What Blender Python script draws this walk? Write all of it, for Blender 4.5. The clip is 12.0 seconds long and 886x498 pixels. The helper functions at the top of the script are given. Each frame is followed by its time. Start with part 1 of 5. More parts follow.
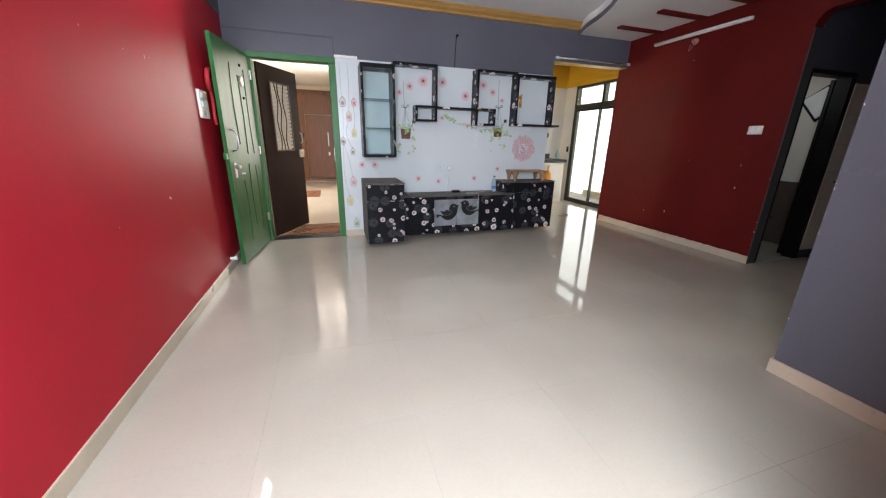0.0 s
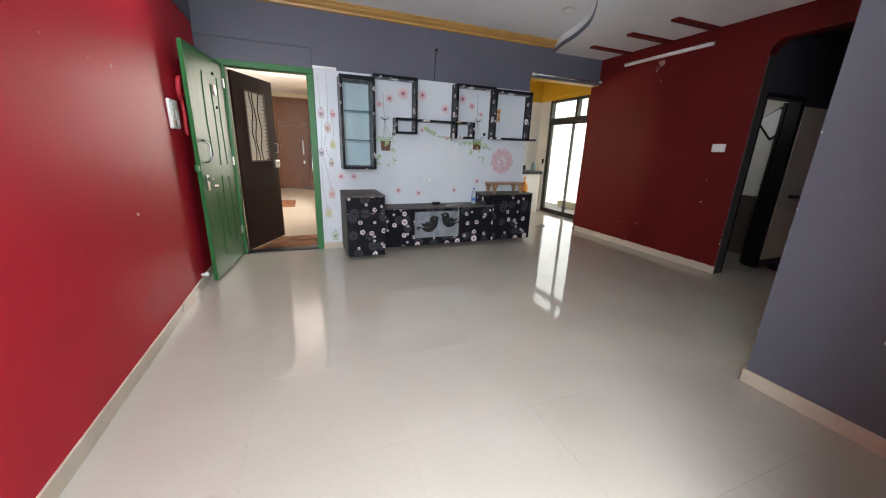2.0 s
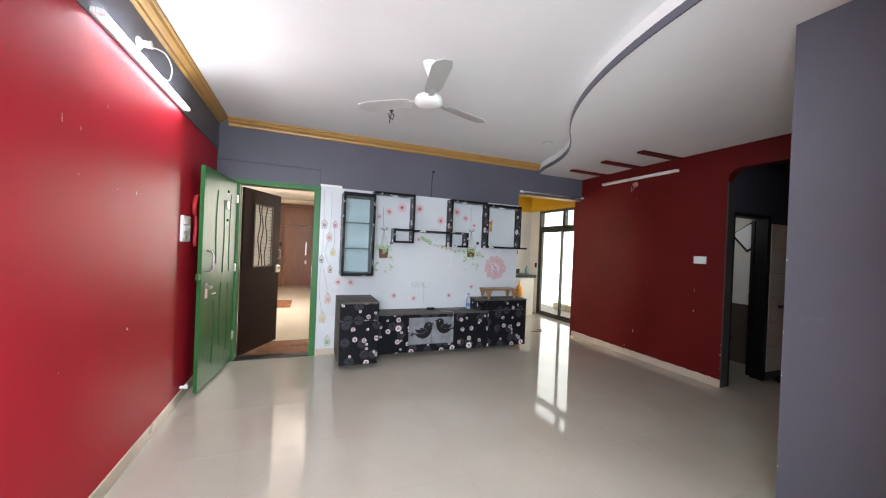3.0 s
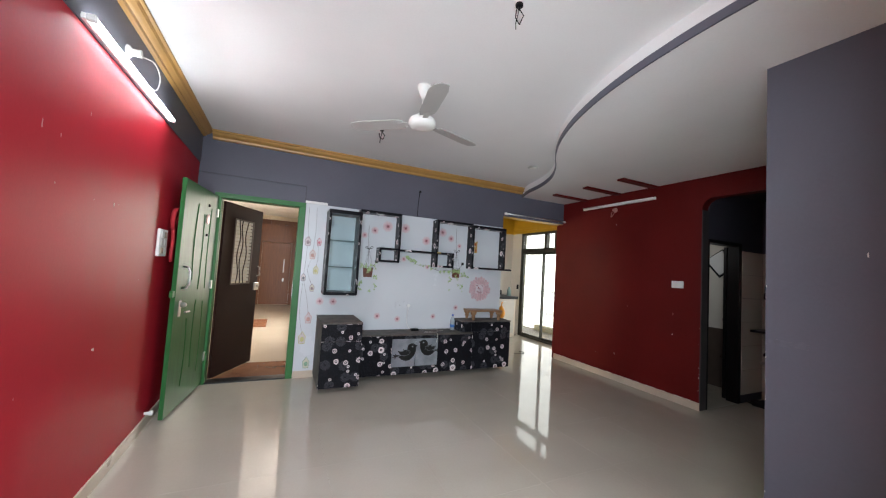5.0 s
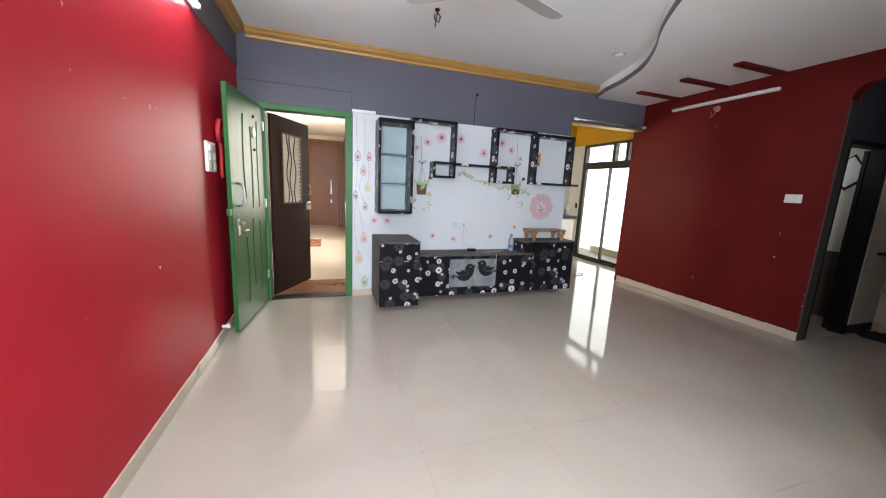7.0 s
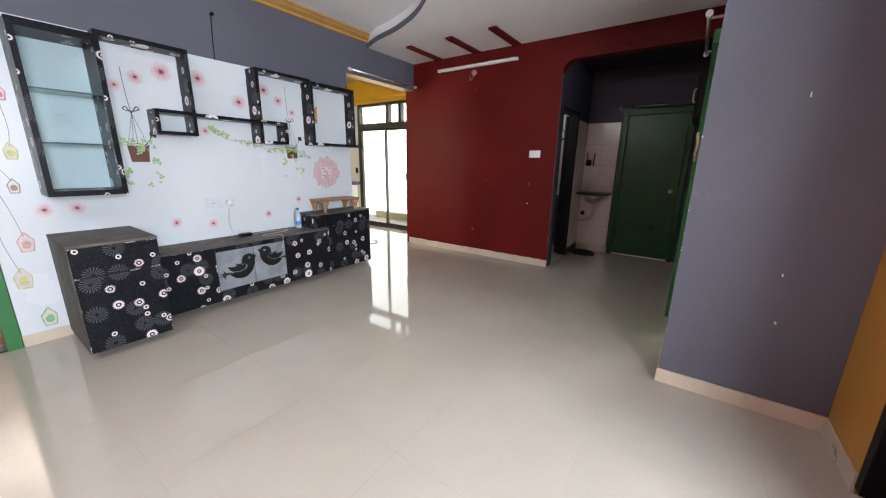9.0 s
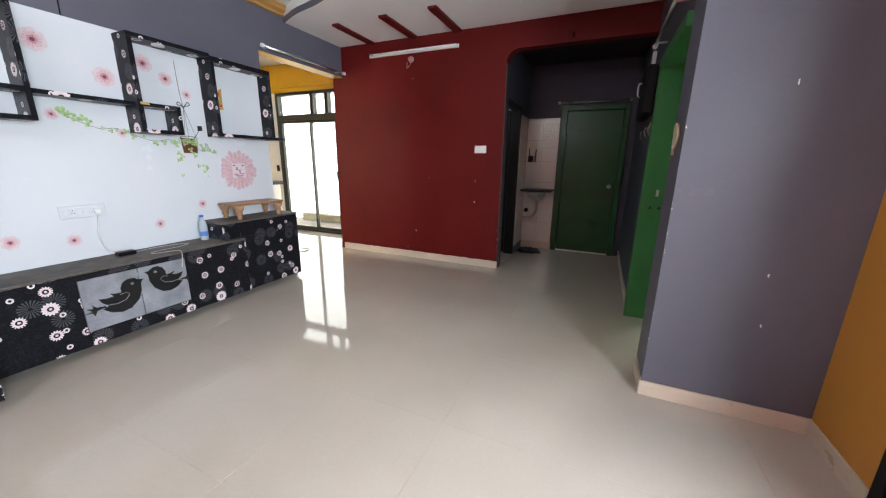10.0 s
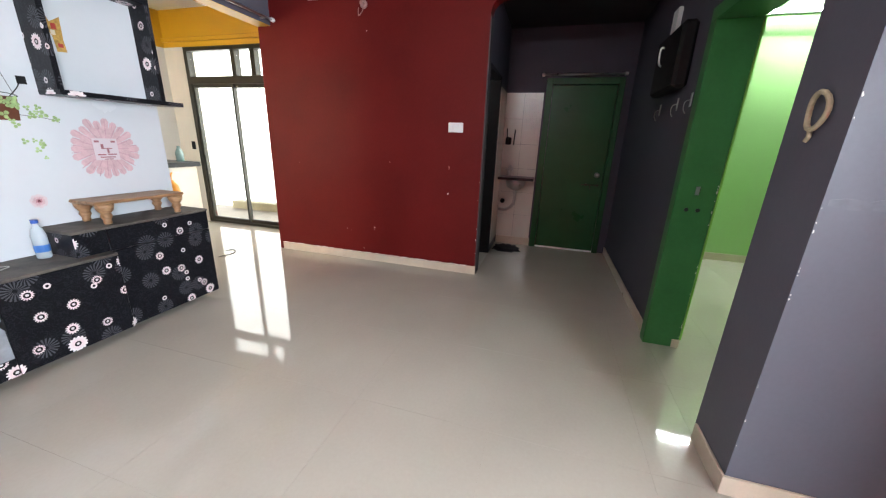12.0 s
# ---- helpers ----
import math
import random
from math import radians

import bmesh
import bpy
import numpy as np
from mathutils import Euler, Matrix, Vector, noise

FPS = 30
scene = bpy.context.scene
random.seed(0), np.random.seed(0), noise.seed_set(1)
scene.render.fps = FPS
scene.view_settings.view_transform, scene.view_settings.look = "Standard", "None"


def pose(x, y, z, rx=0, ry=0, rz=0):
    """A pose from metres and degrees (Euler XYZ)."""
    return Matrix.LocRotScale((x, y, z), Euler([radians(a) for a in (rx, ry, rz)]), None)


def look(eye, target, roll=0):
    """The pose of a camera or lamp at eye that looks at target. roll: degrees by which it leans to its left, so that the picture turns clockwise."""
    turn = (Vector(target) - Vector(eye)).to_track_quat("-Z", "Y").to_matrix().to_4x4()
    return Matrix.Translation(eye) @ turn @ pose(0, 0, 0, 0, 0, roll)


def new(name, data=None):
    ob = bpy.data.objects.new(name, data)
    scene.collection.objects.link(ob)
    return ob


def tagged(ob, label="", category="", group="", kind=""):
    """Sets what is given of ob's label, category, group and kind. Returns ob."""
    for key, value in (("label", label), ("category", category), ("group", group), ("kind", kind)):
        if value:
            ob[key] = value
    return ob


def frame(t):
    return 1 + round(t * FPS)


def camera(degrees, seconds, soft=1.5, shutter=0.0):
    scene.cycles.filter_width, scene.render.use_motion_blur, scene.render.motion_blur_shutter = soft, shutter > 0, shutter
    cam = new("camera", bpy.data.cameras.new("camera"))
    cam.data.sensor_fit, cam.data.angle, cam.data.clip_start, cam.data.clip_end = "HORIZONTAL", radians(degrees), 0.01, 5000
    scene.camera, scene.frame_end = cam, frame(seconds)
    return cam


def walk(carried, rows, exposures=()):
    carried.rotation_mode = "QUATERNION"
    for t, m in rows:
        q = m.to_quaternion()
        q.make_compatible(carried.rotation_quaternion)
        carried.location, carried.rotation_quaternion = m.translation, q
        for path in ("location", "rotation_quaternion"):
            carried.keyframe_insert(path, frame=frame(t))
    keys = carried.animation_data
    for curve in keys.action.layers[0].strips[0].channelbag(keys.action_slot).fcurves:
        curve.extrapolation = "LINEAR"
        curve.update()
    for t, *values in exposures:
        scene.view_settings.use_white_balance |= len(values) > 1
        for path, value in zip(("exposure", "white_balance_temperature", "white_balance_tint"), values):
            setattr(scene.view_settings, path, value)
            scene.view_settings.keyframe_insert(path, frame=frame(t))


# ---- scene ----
cam = camera(103.9, 12.0, soft=1.2)
PATH = [
    (0, (0.997, -0.087, 1.238), (1.577, 1.732, 0.641), 1.1),
    (0.5, (0.957, -0.087, 1.187), (1.544, 1.605, 0.297), 0.1),
    (1, (0.909, -0.077, 1.176), (1.504, 1.536, 0.154), 0.0),
    (1.5, (0.926, -0.047, 1.226), (1.583, 1.649, 0.394), 0.9),
    (2, (0.949, -0.034, 1.288), (1.662, 1.751, 0.737), 1.9),
    (2.5, (0.961, -0.047, 1.352), (1.694, 1.8, 1.124), 1.9),
    (3, (0.977, -0.067, 1.418), (1.711, 1.794, 1.412), 2.4),
    (3.2, (0.976, -0.066, 1.442), (1.702, 1.797, 1.507), 2.5),
    (4.8, (0.895, -0.019, 1.443), (1.705, 1.791, 1.701), 3.9),
    (5, (0.908, -0.02, 1.417), (1.743, 1.793, 1.532), 3.5),
    (5.5, (0.896, 0.003, 1.329), (1.764, 1.787, 1.075), 2.2),
    (6, (0.875, 0.023, 1.307), (1.746, 1.792, 0.971), 2.4),
    (6.5, (0.857, 0.141, 1.314), (1.578, 1.982, 1.012), 3.1),
    (6.7, (0.855, 0.226, 1.329), (1.453, 2.106, 1.002), 3.0),
    (8.3, (0.779, 0.896, 1.352), (1.99, 2.407, 0.852), 1.3),
    (8.5, (0.844, 0.906, 1.307), (2.167, 2.326, 0.822), 1.5),
    (9, (1.023, 0.969, 1.276), (2.609, 2.088, 0.796), 0.9),
    (9.5, (1.177, 1.092, 1.276), (2.858, 2.041, 0.754), 1.6),
    (10, (1.307, 1.3, 1.258), (3.079, 2.089, 0.77), 0.8),
    (10.5, (1.391, 1.429, 1.262), (3.195, 2.11, 0.731), 1.3),
    (11, (1.588, 1.527, 1.263), (3.402, 2.142, 0.687), 1.0),
    (11.5, (1.796, 1.611, 1.237), (3.591, 2.228, 0.607), 1.6),
    (12, (2.031, 1.754, 1.266), (3.868, 2.285, 0.68), 2.1),
]
EXPOSURES = [(0, -0.05), (0.5, -0.4), (1.0, -0.48), (1.5, -0.5), (1.9, -0.24), (2.5, 0.09), (3.0, 0.1), (5.0, -0.25), (5.6, 0.13), (6.5, 0.19), (8.5, 0.32), (10.5, 0.62), (11.4, 0.71), (12, 0.88)]
walk(cam, [(t, look(eye, target, roll)) for t, eye, target, roll in PATH], EXPOSURES)

# ---------------------------------------------------------------- world and light
world = bpy.data.worlds.new("sky")
scene.world = world
world.use_nodes = True
wn = world.node_tree.nodes
sky = wn.new("ShaderNodeTexSky")
sky.sky_type = "NISHITA"
sky.sun_disc = False
sky.sun_elevation, sky.sun_rotation = radians(50), radians(200)
sky.air_density, sky.dust_density = 1.0, 3.0
world.node_tree.links.new(sky.outputs[0], wn["Background"].inputs[0])
wn["Background"].inputs[1].default_value = 0.12

sun = new("sun", bpy.data.lights.new("sun", "SUN"))
sun.data.energy, sun.data.angle, sun.data.color = 1.0, radians(10), (1.0, 0.95, 0.88)
sun.matrix_world = look((0, 0, 10), (0 + 3.2 * 0.34, 3.2 * 0.94, 10 - 3.8))


def area_lamp(name, eye, target, w, h, watts, colour=(1, 1, 1)):
    lamp = new(name, bpy.data.lights.new(name, "AREA"))
    lamp.data.shape, lamp.data.size, lamp.data.size_y = "RECTANGLE", w, h
    lamp.data.energy, lamp.data.color = watts, colour
    lamp.matrix_world = look(eye, target)
    return lamp


area_lamp("balcony_daylight", (0.68, -0.92, 1.5), (2.45, 1.3, 0.64), 1.5, 1.3, 213, (0.80, 0.897, 1.0))
area_lamp("kitchen_daylight", (6.25, 5.75, 1.2), (4.0, 5.4, 1.0), 1.7, 2.2, 14, (0.97, 0.99, 1.0))
area_lamp("lobby_daylight", (1.95, 7.6, 1.6), (0.4, 7.4, 1.2), 2.2, 1.8, 330, (1.0, 0.92, 0.83))
area_lamp("bedroom_lamp", (6.7, -0.65, 2.6), (5.4, -0.6, 1.0), 0.9, 0.04, 27, (0.95, 1.0, 1.0))
# Added fill lamp for the bathroom; its true source is out of view.
area_lamp("bathroom_fill", (5.56, 2.92, 1.9), (6.6, 2.92, 1.75), 0.4, 0.3, 1.5)
area_lamp("tube_glow", (0.085, 2.66, 2.45), (0.6, 2.66, 2.05), 1.15, 0.03, 16, (0.86, 0.94, 1.0))


# ---------------------------------------------------------------- materials
def nodes_of(name):
    m = bpy.data.materials.new(name)
    m.use_nodes = True
    nt = m.node_tree
    return m, nt, nt.nodes["Principled BSDF"]


def paint(name, rgb, rough=0.5, var=0.12, scale=3.0, bump=0.08, grain=120.0, metal=0.0, spec=0.5, rough_var=0.08):
    """A surface with soft stains, a fine grain and a slight relief."""
    m, nt, p = nodes_of(name)
    N, L = nt.nodes.new, nt.links.new
    tc = N("ShaderNodeTexCoord")
    n1, n2 = N("ShaderNodeTexNoise"), N("ShaderNodeTexNoise")
    n1.inputs["Scale"].default_value, n1.inputs["Detail"].default_value = scale, 6
    n2.inputs["Scale"].default_value, n2.inputs["Detail"].default_value = grain, 3
    L(tc.outputs["Object"], n1.inputs["Vector"])
    L(tc.outputs["Object"], n2.inputs["Vector"])
    add = N("ShaderNodeMath")
    add.operation = "MULTIPLY_ADD"
    add.inputs[1].default_value = 0.3
    L(n2.outputs["Fac"], add.inputs[0])
    L(n1.outputs["Fac"], add.inputs[2])
    ramp = N("ShaderNodeValToRGB")
    ramp.color_ramp.elements[0].position, ramp.color_ramp.elements[1].position = 0.35, 0.95
    ramp.color_ramp.elements[0].color = (*[c * (1 - var) for c in rgb], 1)
    ramp.color_ramp.elements[1].color = (*[min(1, c * (1 + var)) for c in rgb], 1)
    L(add.outputs[0], ramp.inputs[0])
    L(ramp.outputs[0], p.inputs["Base Color"])
    mr = N("ShaderNodeMapRange")
    mr.inputs["To Min"].default_value, mr.inputs["To Max"].default_value = max(0.02, rough - rough_var), min(1, rough + rough_var)
    L(n1.outputs["Fac"], mr.inputs["Value"])
    L(mr.outputs[0], p.inputs["Roughness"])
    p.inputs["Metallic"].default_value = metal
    p.inputs["Specular IOR Level"].default_value = spec
    if bump:
        b = N("ShaderNodeBump")
        b.inputs["Strength"].default_value, b.inputs["Distance"].default_value = bump, 0.004
        L(add.outputs[0], b.inputs["Height"])
        L(b.outputs[0], p.inputs["Normal"])
    return m


def wood(name, dark, light, rough=0.4, axis=2, scale=1.0):
    m, nt, p = nodes_of(name)
    N, L = nt.nodes.new, nt.links.new
    tc, mp = N("ShaderNodeTexCoord"), N("ShaderNodeMapping")
    s = [14.0 * scale] * 3
    s[axis] = 1.1 * scale
    mp.inputs["Scale"].default_value = s
    n = N("ShaderNodeTexNoise")
    n.inputs["Scale"].default_value, n.inputs["Detail"].default_value, n.inputs["Distortion"].default_value = 2.2, 8, 1.2
    L(tc.outputs["Object"], mp.inputs[0])
    L(mp.outputs[0], n.inputs["Vector"])
    ramp = N("ShaderNodeValToRGB")
    ramp.color_ramp.elements[0].position, ramp.color_ramp.elements[1].position = 0.3, 0.72
    ramp.color_ramp.elements[0].color, ramp.color_ramp.elements[1].color = (*dark, 1), (*light, 1)
    L(n.outputs["Fac"], ramp.inputs[0])
    L(ramp.outputs[0], p.inputs["Base Color"])
    p.inputs["Roughness"].default_value = rough
    b = N("ShaderNodeBump")
    b.inputs["Strength"].default_value, b.inputs["Distance"].default_value = 0.15, 0.002
    L(n.outputs["Fac"], b.inputs["Height"])
    L(b.outputs[0], p.inputs["Normal"])
    return m


def plain(name, rgb, rough=0.5, metal=0.0, emit=0.0, alpha=1.0):
    m, nt, p = nodes_of(name)
    p.inputs["Base Color"].default_value = (*rgb, 1)
    p.inputs["Roughness"].default_value, p.inputs["Metallic"].default_value = rough, metal
    if emit:
        p.inputs["Emission Color"].default_value = (*rgb, 1)
        p.inputs["Emission Strength"].default_value = emit
    return m


def glass(name, rgb=(0.9, 0.95, 0.95), rough=0.0):
    """A thin pane: mostly clear, with a gloss that grows at a slant."""
    m, nt, p = nodes_of(name)
    N, L = nt.nodes.new, nt.links.new
    tr, gl, mix, lw = N("ShaderNodeBsdfTransparent"), N("ShaderNodeBsdfGlossy"), N("ShaderNodeMixShader"), N("ShaderNodeLayerWeight")
    tr.inputs[0].default_value = (*rgb, 1)
    gl.inputs["Roughness"].default_value = rough
    lw.inputs[0].default_value = 0.5
    pw, ma = N("ShaderNodeMath"), N("ShaderNodeMath")
    pw.operation, ma.operation = "POWER", "MULTIPLY_ADD"
    pw.inputs[1].default_value = 4.0
    ma.inputs[1].default_value, ma.inputs[2].default_value = 0.6, 0.035
    L(lw.outputs["Facing"], pw.inputs[0])
    L(pw.outputs[0], ma.inputs[0])
    L(ma.outputs[0], mix.inputs[0])
    L(tr.outputs[0], mix.inputs[1])
    L(gl.outputs[0], mix.inputs[2])
    L(mix.outputs[0], nt.nodes["Material Output"].inputs[0])
    return m


def laminate(name, few=0.48):
    """Black printed laminate with daisies and rings; UV in metres."""
    m, nt, p = nodes_of(name)
    N, L = nt.nodes.new, nt.links.new

    def math_(op, a, b=None, c=None):
        n = N("ShaderNodeMath")
        n.operation = op
        for i, v in enumerate((a, b, c)):
            if v is None:
                continue
            if isinstance(v, (int, float)):
                n.inputs[i].default_value = v
            else:
                L(v, n.inputs[i])
        return n.outputs[0]

    uv = N("ShaderNodeTexCoord").outputs["UV"]

    def cells(scale, shift):
        mp = N("ShaderNodeMapping")
        mp.inputs["Scale"].default_value = (scale, scale, scale)
        mp.inputs["Location"].default_value = (shift, shift * 1.7, 0)
        L(uv, mp.inputs[0])
        v = N("ShaderNodeTexVoronoi")
        v.voronoi_dimensions = "2D"
        v.inputs["Scale"].default_value, v.inputs["Randomness"].default_value = 1.0, 0.75
        L(mp.outputs[0], v.inputs["Vector"])
        sub = N("ShaderNodeVectorMath")
        sub.operation = "SUBTRACT"
        L(mp.outputs[0], sub.inputs[0])
        L(v.outputs["Position"], sub.inputs[1])
        sx = N("ShaderNodeSeparateXYZ")
        L(sub.outputs[0], sx.inputs[0])
        sc = N("ShaderNodeSeparateColor")
        L(v.outputs["Color"], sc.inputs[0])
        return v.outputs["Distance"], math_("ARCTAN2", sx.outputs[1], sx.outputs[0]), sc.outputs[0], sc.outputs[1]

    def mix(fac, a, b):
        n = N("ShaderNodeMix")
        n.data_type = "RGBA"
        L(fac, n.inputs["Factor"])
        for key, v in (("A", a), ("B", b)):
            sock = [s for s in n.inputs if s.name == key and s.type == "RGBA"][0]
            if isinstance(v, tuple):
                sock.default_value = (*v, 1)
            else:
                L(v, sock)
        return [s for s in n.outputs if s.type == "RGBA"][0]

    # faint scrolls in the black ground
    wv = N("ShaderNodeTexNoise")
    wv.inputs["Scale"].default_value, wv.inputs["Detail"].default_value, wv.inputs["Distortion"].default_value = 22, 2, 2.5
    L(uv, wv.inputs["Vector"])
    swirl = math_("MULTIPLY", math_("COMPARE", wv.outputs["Fac"], 0.52, 0.03), 0.6)
    col = mix(swirl, (0.008, 0.008, 0.010), (0.022, 0.022, 0.028))
    # grey daisies of thin petals
    d, a, r, g = cells(6.2, 3.3)
    petal = math_("GREATER_THAN", math_("COSINE", math_("MULTIPLY", a, 18.0)), 0.1)
    ring = math_("MULTIPLY", math_("LESS_THAN", d, 0.33), math_("GREATER_THAN", d, 0.06))
    daisy = math_("MULTIPLY", math_("MULTIPLY", petal, ring), math_("GREATER_THAN", r, 0.3))
    col = mix(math_("MULTIPLY", daisy, 0.8), col, (0.085, 0.085, 0.098))
    # pinkish white flowers
    d, a, r, g = cells(7.0, 0.0)
    rim = math_("MULTIPLY_ADD", math_("COSINE", math_("MULTIPLY", a, 14.0)), 0.03, math_("MULTIPLY_ADD", math_("POWER", g, 2.0), 0.15, 0.155))
    petals = math_("MULTIPLY", math_("LESS_THAN", d, rim), math_("GREATER_THAN", r, few))
    fade = math_("MULTIPLY", d, 4.0)
    body = mix(fade, (0.72, 0.50, 0.53), (0.76, 0.69, 0.69))
    col = mix(petals, col, body)
    col = mix(math_("MULTIPLY", math_("LESS_THAN", d, 0.105), petals), col, (0.01, 0.01, 0.01))
    col = mix(math_("MULTIPLY", math_("LESS_THAN", d, 0.05), petals), col, (0.6, 0.55, 0.55))
    # small rings
    d, a, r, g = cells(11.0, 7.7)
    small = math_("MULTIPLY", math_("MULTIPLY", math_("LESS_THAN", d, 0.17), math_("GREATER_THAN", d, 0.08)), math_("GREATER_THAN", r, 0.78))
    col = mix(small, col, (0.7, 0.62, 0.62))
    L(col, p.inputs["Base Color"])
    p.inputs["Specular IOR Level"].default_value = 0.10
    dust = N("ShaderNodeTexNoise")
    dust.inputs["Scale"].default_value, dust.inputs["Detail"].default_value = 9, 5
    mr = N("ShaderNodeMapRange")
    mr.inputs["To Min"].default_value, mr.inputs["To Max"].default_value = 0.2, 0.5
    L(dust.outputs["Fac"], mr.inputs[0])
    L(mr.outputs[0], p.inputs["Roughness"])
    return m


def tile_floor(name):
    """Glossy cream vitrified tile, each piece a little different."""
    m, nt, p = nodes_of(name)
    N, L = nt.nodes.new, nt.links.new
    geo, oi = N("ShaderNodeNewGeometry"), N("ShaderNodeObjectInfo")
    n1, n2 = N("ShaderNodeTexNoise"), N("ShaderNodeTexNoise")
    n1.inputs["Scale"].default_value, n1.inputs["Detail"].default_value = 1.3, 5
    n2.inputs["Scale"].default_value, n2.inputs["Detail"].default_value = 60, 4
    L(geo.outputs["Position"], n1.inputs["Vector"])
    L(geo.outputs["Position"], n2.inputs["Vector"])
    mx = N("ShaderNodeMath")
    mx.operation = "MULTIPLY_ADD"
    mx.inputs[1].default_value = 0.3
    L(n2.outputs["Fac"], mx.inputs[0])
    L(n1.outputs["Fac"], mx.inputs[2])
    m2 = N("ShaderNodeMath")
    m2.operation = "MULTIPLY_ADD"
    m2.inputs[1].default_value = 0.04
    L(oi.outputs["Random"], m2.inputs[0])
    L(mx.outputs[0], m2.inputs[2])
    ramp = N("ShaderNodeValToRGB")
    ramp.color_ramp.elements[0].position, ramp.color_ramp.elements[1].position = 0.35, 1.0
    ramp.color_ramp.elements[0].color, ramp.color_ramp.elements[1].color = (0.415, 0.37, 0.312, 1), (0.495, 0.448, 0.383, 1)
    L(m2.outputs[0], ramp.inputs[0])
    L(ramp.outputs[0], p.inputs["Base Color"])
    p.inputs["Specular IOR Level"].default_value = 0.6
    mr = N("ShaderNodeMapRange")
    mr.inputs["From Min"].default_value, mr.inputs["From Max"].default_value = 0.3, 0.7
    mr.inputs["To Min"].default_value, mr.inputs["To Max"].default_value = 0.03, 0.08
    L(n1.outputs["Fac"], mr.inputs[0])
    L(mr.outputs[0], p.inputs["Roughness"])
    b = N("ShaderNodeBump")
    b.inputs["Strength"].default_value, b.inputs["Distance"].default_value = 0.12, 0.002
    L(n1.outputs["Fac"], b.inputs["Height"])
    L(b.outputs[0], p.inputs["Normal"])
    return m


RED = paint("red_emulsion", (0.455, 0.020, 0.035), 0.42, 0.08, 4.0, 0.18, 60, spec=0.07)
GREY = paint("grey_emulsion", (0.112, 0.1105, 0.138), 0.42, 0.10, 1.5, 0.25, 60, spec=0.25)
# Bluish grey set below GREY, so the corridor's dimness sits in the colour.
CORRIDOR = paint("dimmed_bluish_grey_emulsion", (0.068, 0.065, 0.086), 0.45, 0.12, 1.5, 0.25, 60, spec=0.12)
# Shade on the maroon wall's end is put into this brownish grey.
SHADEDGREY = paint("shaded_brownish_grey", (0.060, 0.052, 0.053), 0.45, 0.2, 3.0, 0.2, 60, spec=0.25)
MAROON = paint("maroon_emulsion", (0.112, 0.0075, 0.0068), 0.5, 0.2, 1.8, 0.25, 60, spec=0.15)
ORANGE = paint("orange_emulsion", (0.48, 0.21, 0.03), 0.45, 0.08, 1.5, 0.2, 60)
YELLOW = paint("yellow_emulsion", (0.56, 0.31, 0.012), 0.5, 0.08, 1.5, 0.2, 60)
LIME = paint("lime_emulsion", (0.32, 0.55, 0.22), 0.45, 0.06, 1.5, 0.2, 60)
CEIL = paint("ceiling_distemper", (0.80, 0.79, 0.78), 0.8, 0.06, 1.0, 0.2, 80)
CREAM = paint("cream_wall", (0.70, 0.62, 0.50), 0.6, 0.06, 1.5, 0.1, 60)
SKIRT = paint("beige_skirting_tile", (0.55, 0.46, 0.36), 0.3, 0.12, 5.0, 0.1, 90)
GOLD = paint("golden_brown_cornice", (0.43, 0.235, 0.068), 0.4, 0.15, 4.0, 0.1, 90)
GREEN = paint("green_gloss_enamel", (0.042, 0.165, 0.052), 0.36, 0.18, 4.0, 0.08, 40, spec=0.24, rough_var=0.1)
DGREEN = paint("dark_green_enamel", (0.017, 0.084, 0.031), 0.3, 0.2, 3.0, 0.25, 40, spec=0.22)
GRAINGREEN = wood("grained_green_enamel", (0.028, 0.112, 0.036), (0.040, 0.146, 0.048), 0.38, 2, 0.8)
GRAINGREEN.node_tree.nodes["Principled BSDF"].inputs["Specular IOR Level"].default_value = 0.10
DBROWN = paint("dark_brown_laminate", (0.026, 0.012, 0.010), 0.5, 0.25, 6.0, 0.1, 120, spec=0.1)
BLACKDOOR = paint("blackish_door", (0.009, 0.008, 0.008), 0.5, 0.2, 5.0, 0.1, 60, spec=0.15)
WHITEPANEL = paint("white_glossy_panel", (0.63, 0.66, 0.69), 0.25, 0.03, 2.0, 0.03, 40)
WHITEPLASTIC = paint("white_plastic", (0.78, 0.78, 0.76), 0.35, 0.04, 8.0, 0.0, 60)
BLACKALU = paint("black_aluminium", (0.007, 0.007, 0.008), 0.38, 0.25, 8.0, 0.1, 90, spec=0.14)
OLIVEALU = paint("olive_dark_aluminium", (0.032, 0.028, 0.018), 0.4, 0.25, 8.0, 0.1, 90, metal=0.1)
STEEL = paint("steel", (0.6, 0.6, 0.58), 0.3, 0.1, 12.0, 0.0, 60, metal=1.0)
GRANITE = paint("black_granite", (0.014, 0.014, 0.016), 0.34, 0.5, 60.0, 0.0, 200, spec=0.3)
DUST = paint("dusty_dark_laminate_top", (0.085, 0.072, 0.062), 0.65, 0.75, 9.0, 0.1, 90)
LAM = laminate("daisy_print_laminate")
LAM_FEW = laminate("sparse_daisy_print_laminate", 0.56)
TILE = tile_floor("cream_vitrified_tile")
GROUT = paint("brown_grout", (0.39, 0.347, 0.292), 0.6, 0.2, 8.0, 0.1, 90)
TEAK = wood("teak_veneer", (0.13, 0.047, 0.018), (0.195, 0.074, 0.030), 0.35)
BENCHWOOD = wood("pale_bench_wood", (0.20, 0.10, 0.045), (0.40, 0.23, 0.12), 0.45, 0)
MARBLE = paint("brown_marble_threshold", (0.20, 0.085, 0.045), 0.25, 0.35, 6.0, 0.05, 60)
WALLTILE = paint("cream_wall_tile", (0.66, 0.62, 0.55), 0.2, 0.05, 3.0, 0.03, 60)
